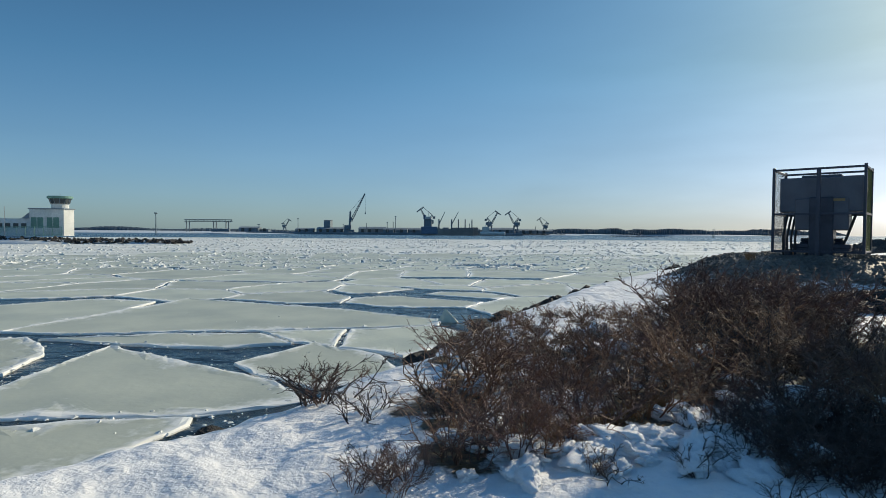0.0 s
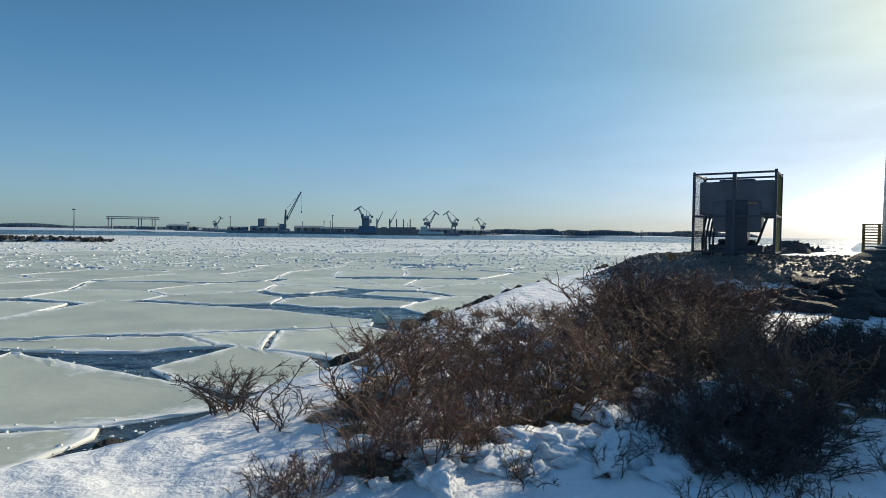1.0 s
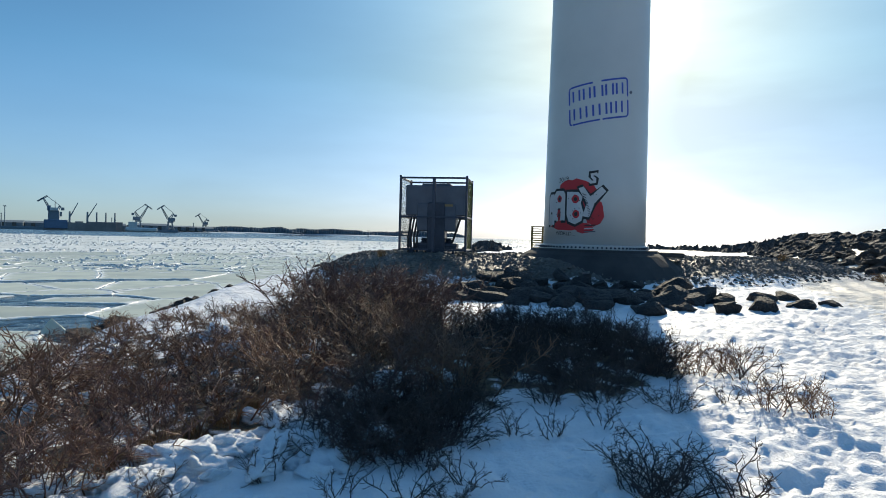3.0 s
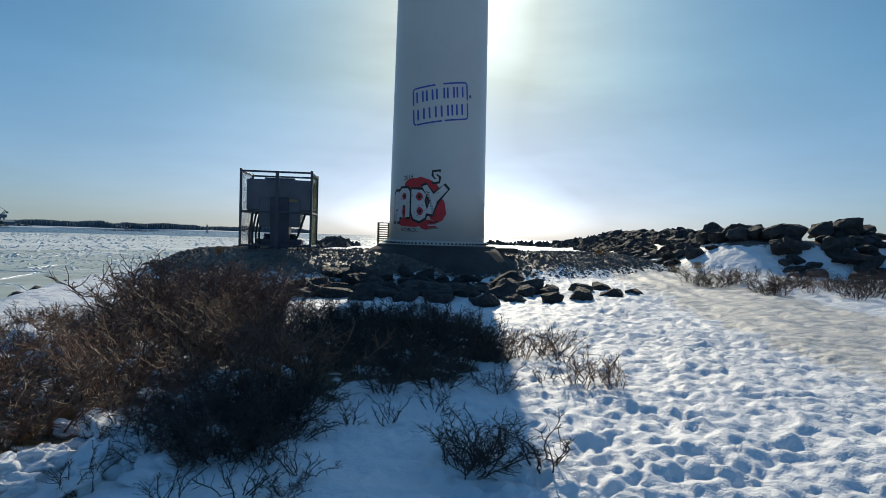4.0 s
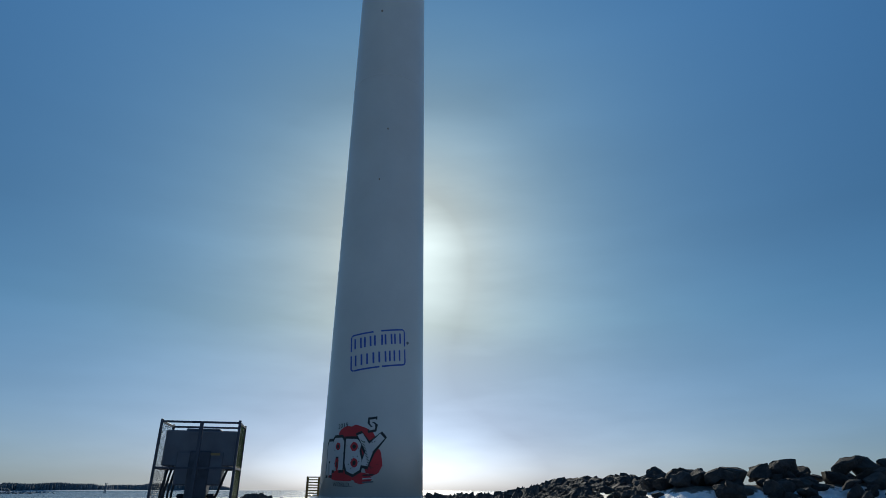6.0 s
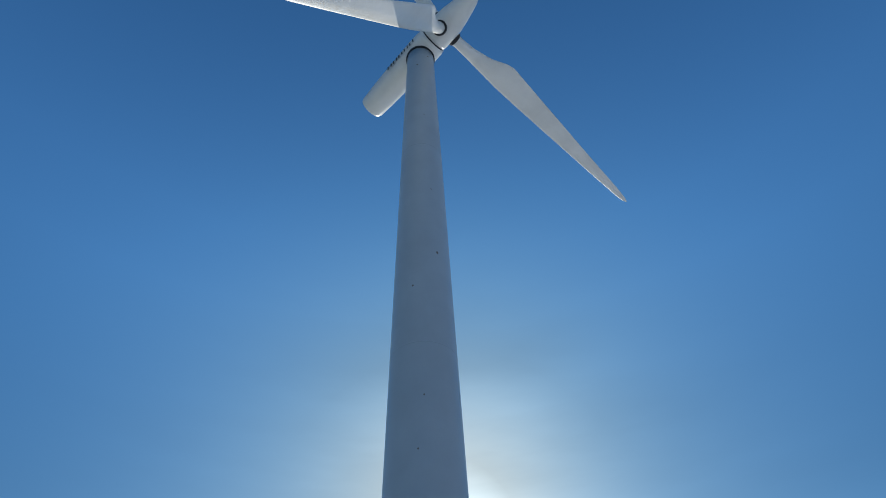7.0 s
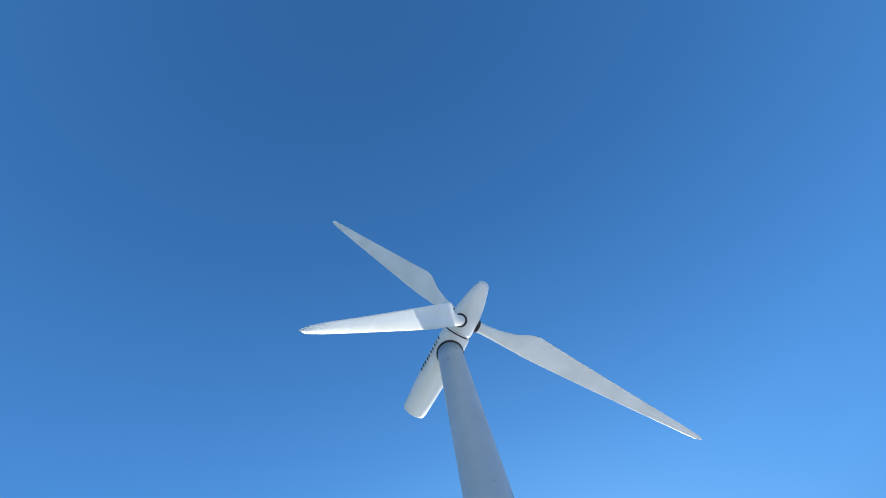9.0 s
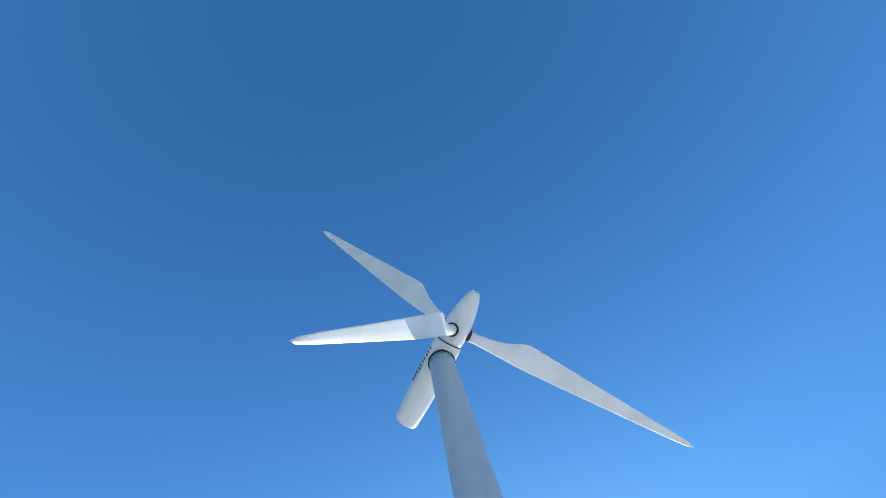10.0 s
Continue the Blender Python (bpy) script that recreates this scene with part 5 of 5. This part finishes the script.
# ---- far shore: a harbour across the bay ----
def lattice(bm, a, b, w0, w1, n, r):
    """A trussed arm of four chords with zigzag bracing."""
    a, b = Vector(a), Vector(b)
    q = (b - a).to_track_quat("Z", "Y")
    def corner(f, k):
        w = w0 + (w1 - w0) * f
        return a + (b - a) * f + q @ Vector(((w if k in (0, 3) else -w) / 2, (w if k < 2 else -w) / 2, 0))
    for k in range(4):
        rod(bm, corner(0, k), corner(1, k), r, n=4, caps=False)
    for i in range(n):
        for k in range(4):
            rod(bm, corner(i / n, k), corner((i + 1) / n, (k + 1) % 4), r * 0.6, n=3, caps=False)
    return bm


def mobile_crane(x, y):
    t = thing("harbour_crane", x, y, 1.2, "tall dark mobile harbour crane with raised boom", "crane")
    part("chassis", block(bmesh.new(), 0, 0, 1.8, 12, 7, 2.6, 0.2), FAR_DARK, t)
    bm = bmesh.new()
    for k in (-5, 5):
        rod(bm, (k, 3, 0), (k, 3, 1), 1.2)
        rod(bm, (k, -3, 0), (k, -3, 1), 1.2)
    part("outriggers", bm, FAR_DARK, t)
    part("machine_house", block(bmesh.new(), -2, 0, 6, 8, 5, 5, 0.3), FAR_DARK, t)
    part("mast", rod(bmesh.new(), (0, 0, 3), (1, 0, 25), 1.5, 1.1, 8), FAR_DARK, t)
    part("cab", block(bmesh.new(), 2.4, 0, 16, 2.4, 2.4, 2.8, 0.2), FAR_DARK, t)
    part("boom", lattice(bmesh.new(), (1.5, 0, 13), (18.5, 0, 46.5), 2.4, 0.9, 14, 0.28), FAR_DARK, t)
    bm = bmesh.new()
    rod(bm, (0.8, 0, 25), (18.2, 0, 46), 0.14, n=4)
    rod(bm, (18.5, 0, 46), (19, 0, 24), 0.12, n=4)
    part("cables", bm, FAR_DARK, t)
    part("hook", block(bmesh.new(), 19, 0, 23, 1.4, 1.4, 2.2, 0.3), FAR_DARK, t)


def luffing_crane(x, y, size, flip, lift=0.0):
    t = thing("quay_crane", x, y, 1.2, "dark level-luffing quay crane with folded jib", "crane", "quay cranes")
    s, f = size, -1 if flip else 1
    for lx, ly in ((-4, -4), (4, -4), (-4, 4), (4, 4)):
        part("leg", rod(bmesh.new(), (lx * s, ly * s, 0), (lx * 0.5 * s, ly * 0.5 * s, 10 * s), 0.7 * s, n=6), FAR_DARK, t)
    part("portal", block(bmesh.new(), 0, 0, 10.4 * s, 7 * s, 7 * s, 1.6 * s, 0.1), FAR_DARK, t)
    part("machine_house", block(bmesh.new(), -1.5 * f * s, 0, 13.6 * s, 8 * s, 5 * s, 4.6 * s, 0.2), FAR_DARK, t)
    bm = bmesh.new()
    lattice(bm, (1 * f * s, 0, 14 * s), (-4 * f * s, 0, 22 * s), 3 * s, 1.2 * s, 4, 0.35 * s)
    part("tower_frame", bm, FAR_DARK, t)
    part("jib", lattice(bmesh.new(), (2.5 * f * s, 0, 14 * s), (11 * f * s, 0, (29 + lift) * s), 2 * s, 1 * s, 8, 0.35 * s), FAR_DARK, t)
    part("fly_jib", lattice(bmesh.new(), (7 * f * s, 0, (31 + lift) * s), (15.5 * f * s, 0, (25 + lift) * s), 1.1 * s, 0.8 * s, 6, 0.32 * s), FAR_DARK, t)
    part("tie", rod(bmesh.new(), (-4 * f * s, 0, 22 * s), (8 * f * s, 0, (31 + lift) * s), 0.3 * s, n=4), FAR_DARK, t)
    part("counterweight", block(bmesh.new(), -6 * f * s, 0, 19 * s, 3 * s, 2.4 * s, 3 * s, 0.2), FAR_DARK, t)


mobile_crane(-112.5, 692)
luffing_crane(-17.0, 700, 0.98, True, 1.0)
luffing_crane(57.0, 702, 0.86, False, 1.0)
luffing_crane(89.0, 706, 0.86, True, 1.0)
luffing_crane(152.0, 860, 0.78, True)
luffing_crane(-205.0, 745, 0.55, False)


def cargo_ship(x, y):
    t = thing("cargo_ship", x, y, ICE_Z - 0.2, "grey bulk carrier moored at the far quay", "ship")
    bm = bmesh.new()
    rows = []
    for u, half, low in ((-34, 6.0, 1.5), (-30, 8.2, 0), (-10, 8.6, 0), (18, 8.6, 0), (27, 6.4, 0), (33, 0.8, 0.3)):
        top = 9.5 if u < -15 else 8.0 if u < 27 else 9.6
        rows.append([bm.verts.new((u, s * half * k, z)) for s, k, z in ((1, 1, top), (1, 0.9, low), (-1, 0.9, low), (-1, 1, top))])
    for a, b in zip(rows, rows[1:]):
        for k in range(4):
            bm.faces.new((a[k], b[k], b[(k + 1) % 4], a[(k + 1) % 4]))
    bm.faces.new(rows[0])
    bm.faces.new(rows[-1][::-1])
    bmesh.ops.recalc_face_normals(bm, faces=bm.faces[:])
    part("hull", bm, HULL, t)
    part("stern_block", block(bmesh.new(), -24, -0.6, 6.0, 19, 18.4, 8.4, 0.3), HULL_DARK, t)
    house = part("deckhouse", block(bmesh.new(), -26, 0, 14, 9, 14, 10, 0.2), FAR_DARK, t)
    part("bridge", block(bmesh.new(), -25.5, 0, 20.4, 7, 17, 3, 0.2), FAR_WALL, house)
    part("funnel", block(bmesh.new(), -30, 0, 21.5, 3, 3, 5, 0.2), HULL_DARK, t)
    part("mast", rod(bmesh.new(), (-25, 0, 21.5), (-25, 0, 29), 0.4, 0.2), FAR_DARK, t)
    for u, d in ((2, 8), (-13, 7)):
        post = part("derrick_post", rod(bmesh.new(), (u, 0, 8), (u, 0, 19), 1.0, 0.8, 8), FAR_DARK, t)
        part("derrick_arm", rod(bmesh.new(), (u, 0, 13), (u + d, 0, 28), 0.7, 0.35, 6), FAR_DARK, post)
    for u in (10, 18, 26):
        part("deck_post", rod(bmesh.new(), (u, 0, 8), (u, 0, 19), 0.8, 0.6, 6), FAR_DARK, t)
    for u in (-5, 6, 14, 22):
        part("hatch", block(bmesh.new(), u, 0, 8.6, 7, 11, 1.4, 0.2), HULL, t)


cargo_ship(8.0, 680)


def small_ship(x, y):
    t = thing("small_ship", x, y, ICE_Z - 0.2, "small white vessel moored near the cranes", "ship")
    bm = bmesh.new()
    block(bm, 0, 0, 2.6, 30, 7, 4.4, 1.2)
    part("hull", bm, FAR_WALL, t)
    part("deckhouse", block(bmesh.new(), -8, 0, 7.5, 8, 5.5, 6, 0.3), FAR_WALL, t)
    part("mast", rod(bmesh.new(), (-8, 0, 10), (-8, 0, 16), 0.25, 0.12), FAR_DARK, t)


small_ship(58, 676)


def shed(x, y, w, d, h, mat, label):
    t = thing("warehouse", x, y, 1.2, label, "building", "harbour buildings")
    part("wall", block(bmesh.new(), 0, 0, h / 2, w, d, h, 0.0), mat, t)
    bm = bmesh.new()
    a = [bm.verts.new((sx * (w / 2 + 0.4), y_, z)) for sx in (-1, 1) for y_, z in ((-d / 2 - 0.4, h + 0.02), (d / 2 + 0.4, h + 0.02), (0, h + min(2.4, w * 0.08)))]
    for f in ((0, 1, 2), (5, 4, 3), (0, 2, 5, 3), (2, 1, 4, 5), (1, 0, 3, 4)):
        bm.faces.new([a[i] for i in f])
    part("roof", bm, FAR_DARK, t)
    for k in range(int(w / 9)):
        part("door", block(bmesh.new(), -w / 2 + 5 + 9 * k, -d / 2 - 0.1, 2.0, 3.4, 0.2, 4.0), FAR_GLASS, t)


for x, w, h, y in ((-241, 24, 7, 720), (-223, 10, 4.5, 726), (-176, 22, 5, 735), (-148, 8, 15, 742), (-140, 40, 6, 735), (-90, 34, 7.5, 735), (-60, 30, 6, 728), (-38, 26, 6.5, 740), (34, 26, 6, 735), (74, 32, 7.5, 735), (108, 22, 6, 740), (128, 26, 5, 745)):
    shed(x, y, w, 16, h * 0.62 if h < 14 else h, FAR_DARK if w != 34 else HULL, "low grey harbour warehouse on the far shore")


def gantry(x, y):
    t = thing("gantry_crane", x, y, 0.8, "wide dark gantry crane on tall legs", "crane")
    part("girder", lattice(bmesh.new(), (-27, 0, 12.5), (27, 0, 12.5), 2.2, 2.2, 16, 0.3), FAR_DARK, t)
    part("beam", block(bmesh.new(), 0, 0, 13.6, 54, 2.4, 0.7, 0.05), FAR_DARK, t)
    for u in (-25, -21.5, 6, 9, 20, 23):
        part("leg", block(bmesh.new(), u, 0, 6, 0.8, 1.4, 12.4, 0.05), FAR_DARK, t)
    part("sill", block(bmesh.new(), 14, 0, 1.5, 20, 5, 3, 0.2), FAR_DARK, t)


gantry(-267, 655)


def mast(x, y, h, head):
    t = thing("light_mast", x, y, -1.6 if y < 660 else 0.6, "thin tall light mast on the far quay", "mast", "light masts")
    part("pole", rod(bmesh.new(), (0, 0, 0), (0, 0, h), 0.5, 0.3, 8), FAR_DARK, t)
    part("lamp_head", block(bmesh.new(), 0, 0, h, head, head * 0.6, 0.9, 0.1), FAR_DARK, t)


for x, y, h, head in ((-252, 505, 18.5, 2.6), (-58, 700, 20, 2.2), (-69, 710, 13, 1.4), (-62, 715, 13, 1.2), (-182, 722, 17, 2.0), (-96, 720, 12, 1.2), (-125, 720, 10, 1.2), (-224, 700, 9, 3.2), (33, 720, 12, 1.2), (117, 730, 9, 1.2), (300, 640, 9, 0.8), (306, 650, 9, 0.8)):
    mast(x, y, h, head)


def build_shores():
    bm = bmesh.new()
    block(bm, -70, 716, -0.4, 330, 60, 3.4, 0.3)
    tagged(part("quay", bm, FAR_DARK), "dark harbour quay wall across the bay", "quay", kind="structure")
    bm = bmesh.new()
    for x, y, w, d, h in ((-330, 690, 320, 90, 2.2), (-420, 760, 500, 60, 3.4), (230, 1250, 420, 100, 3.0), (560, 1350, 460, 120, 3.5), (150, 880, 130, 40, 2.0), (900, 1500, 560, 120, 3.0)):
        r = bmesh.ops.create_icosphere(bm, subdivisions=3, radius=1)
        bmesh.ops.transform(bm, matrix=Matrix.Translation((x, y, -1.8)) @ Matrix.Diagonal((w / 2, d / 2, h, 1)), verts=r["verts"])
    tagged(part("far_shore", bm, FAR_SNOW, smooth=True), "low snowy far shore", "shore", kind="structure")
    # woods on the far shore
    g = random.Random(31)
    co, fa = [], []
    belts = ((-620, 800, -190, 770, 7, 1500, 30), (60, 1240, 240, 1240, 13, 900, 40), (190, 1230, 420, 1240, 15, 1100, 50), (400, 1290, 640, 1330, 17, 1000, 50), (560, 1380, 800, 1380, 15, 700, 50), (760, 1440, 1050, 1500, 20, 1500, 60), (40, 880, 190, 900, 6, 500, 20), (-60, 760, 140, 765, 6, 500, 20))
    for x0, y0, x1, y1, h, n, deep in belts:
        for _ in range(n):
            f = g.random()
            x, y = x0 + (x1 - x0) * f, y0 + (y1 - y0) * f + g.uniform(0, deep)
            swell = 0.65 + 0.5 * noise.noise((x * 0.012, 3.0, h)) + 0.15 * g.random()
            swell *= min(1.0, 0.3 + 4 * f, 0.3 + 4 * (1 - f))
            hh, w = h * swell, g.uniform(1.6, 3.6)
            k = len(co)
            co += [(x - w, y, -0.5), (x + w, y, -0.5), (x + w * 0.8, y, hh * 0.6), (x + g.uniform(-0.6, 0.6), y, hh), (x - w * 0.8, y, hh * 0.55), (x, y - w, hh * 0.4)]
            fa += [(k, k + 1, k + 5), (k + 1, k + 2, k + 5), (k + 2, k + 3, k + 5), (k + 3, k + 4, k + 5), (k + 4, k, k + 5)]
    me = bpy.data.meshes.new("far_woods")
    me.from_pydata(co, [], fa)
    me.materials.append(FAR_WOOD)
    tagged(new("far_woods", me), "dark hazy woods along the far shore", "woods", kind="stuff")
    # low skerry in the ice
    rows = [(205 + g.gauss(0, 16), 590 + g.gauss(0, 4), -1.6 + g.random() * 0.8, g.uniform(0.8, 2.2)) for _ in range(140)]
    chunk_cloud("skerry_rocks", rows, FAR_DARK, "low dark rocky skerry in the frozen bay", "rocks", seed=14)


build_shores()


# ---- pilot station on the spit ----
def build_station():
    y0 = 135.0
    t = thing("pilot_station", -92.0, y0, 0.2, "white harbour building with a round glazed control tower", "building")
    t.matrix_basis = Matrix.LocRotScale((-90.7, y0, 0.2), None, (0.74, 0.74, 0.9))
    part("main_wall", block(bmesh.new(), 0, -2, 3.4, 10.6, 5, 6.8, 0.0), FAR_WALL, t)
    part("roof", block(bmesh.new(), 0, -2, 6.9, 11.2, 5.6, 0.28, 0.03), FAR_DARK, t)
    part("wing_wall", block(bmesh.new(), -11.6, 1, 2.2, 12.5, 7, 4.4, 0.0), FAR_WALL, t)
    bm = bmesh.new()
    a = [bm.verts.new(p) for p in ((-8.8, -3.2, 4.42), (-5.32, -3.2, 4.42), (-5.32, -3.2, 6.6), (-8.8, 4.4, 4.42), (-5.32, 4.4, 4.42), (-5.32, 4.4, 6.6))]
    for f in ((0, 1, 2), (5, 4, 3), (0, 2, 5, 3), (2, 1, 4, 5), (1, 0, 3, 4)):
        bm.faces.new([a[i] for i in f])
    part("lean_roof", bm, FAR_DARK, t)
    for u in (-2.9, 2.0):
        w = part("window", block(bmesh.new(), u, -4.53, 3.4, 3.8, 0.12, 2.6), FAR_GREEN, t, "large green-tinted window")
        part("frame", block(bmesh.new(), u, -4.62, 3.4, 0.12, 0.1, 3.0), FAR_WALL, w)
    for u in (-16, -13.5, -11, -8.5):
        part("window", block(bmesh.new(), u, -2.53, 2.6, 1.6, 0.12, 1.2), FAR_GLASS, t)
    m = Matrix.Translation((2.6, -2, 0))
    part("tower_shaft", lathe(bmesh.new(), [(2.4, 6.8), (2.4, 8.0), (2.7, 8.2)], 16, m), FAR_WALL, t)
    part("tower_glazing", lathe(bmesh.new(), [(2.5, 8.2), (3.0, 9.5)], 16, m), FAR_GLASS, t)
    part("tower_cap", lathe(bmesh.new(), [(3.3, 9.5), (3.5, 9.65), (3.5, 10.1), (3.2, 10.2)], 20, m), FAR_GREEN, t, "flat green tower roof")
    for k in range(12):
        a = math.tau * k / 12
        part("mullion", rod(bmesh.new(), (2.6 + 2.52 * math.cos(a), 2.52 * math.sin(a) - 2, 8.2), (2.6 + 3.02 * math.cos(a), 3.02 * math.sin(a) - 2, 9.5), 0.07, n=4), FAR_DARK, t)
    part("antenna", rod(bmesh.new(), (2.6, -2, 10.2), (2.6, -2, 10.9), 0.06, 0.03), FAR_DARK, t)
    f = thing("green_fence", -96.5, y0 - 9, 0.1, "green mesh fence before the white station", "fence")
    for k in range(14):
        part("post", rod(bmesh.new(), (-13 + 2 * k, 0, 0), (-13 + 2 * k, 0, 2.2), 0.06, n=5), FAR_GREEN, f)
    for k in range(9):
        part("wire", rod(bmesh.new(), (-13, 0, 0.25 + 0.24 * k), (13, 0, 0.25 + 0.24 * k), 0.035, n=4), FAR_GREEN, f)
    for x, h in ((-104, 7), (-100, 5.5), (-94.5, 6.5), (-99, 4.5)):
        p = thing("flag_pole", x, y0 - 11, 0.1, "thin bare pole before the station", "pole", "poles")
        part("shaft", rod(bmesh.new(), (0, 0, 0), (0, 0, h), 0.07, 0.05, 6), STEEL, p)
    bm = bmesh.new()
    for x, y, w, d, h in ((-110, 134, 60, 30, 1.9), (-82, 136, 40, 12, 1.3), (-72, 140, 22, 8, 1.0)):
        r = bmesh.ops.create_icosphere(bm, subdivisions=3, radius=1)
        bmesh.ops.transform(bm, matrix=Matrix.Translation((x, y, -1.8)) @ Matrix.Diagonal((w / 2, d / 2, h, 1)), verts=r["verts"])
    tagged(part("spit", bm, FAR_SNOW, smooth=True), "low snowy spit of land", "shore", kind="structure")
    g = random.Random(41)
    rows = []
    for _ in range(1700):
        f = g.random()
        x, y = -135 + 74 * f, 117 + 21 * f + g.uniform(-3.5, 3.5)
        rows.append((x, y, -1.5 + g.uniform(0, 1.5) * (1.1 - 0.65 * f), g.uniform(0.25, 0.75)))
    chunk_cloud("spit_rocks", rows, ROCK, "dark rocks along the spit", "rocks", seed=15, flat=0.8)


build_station()
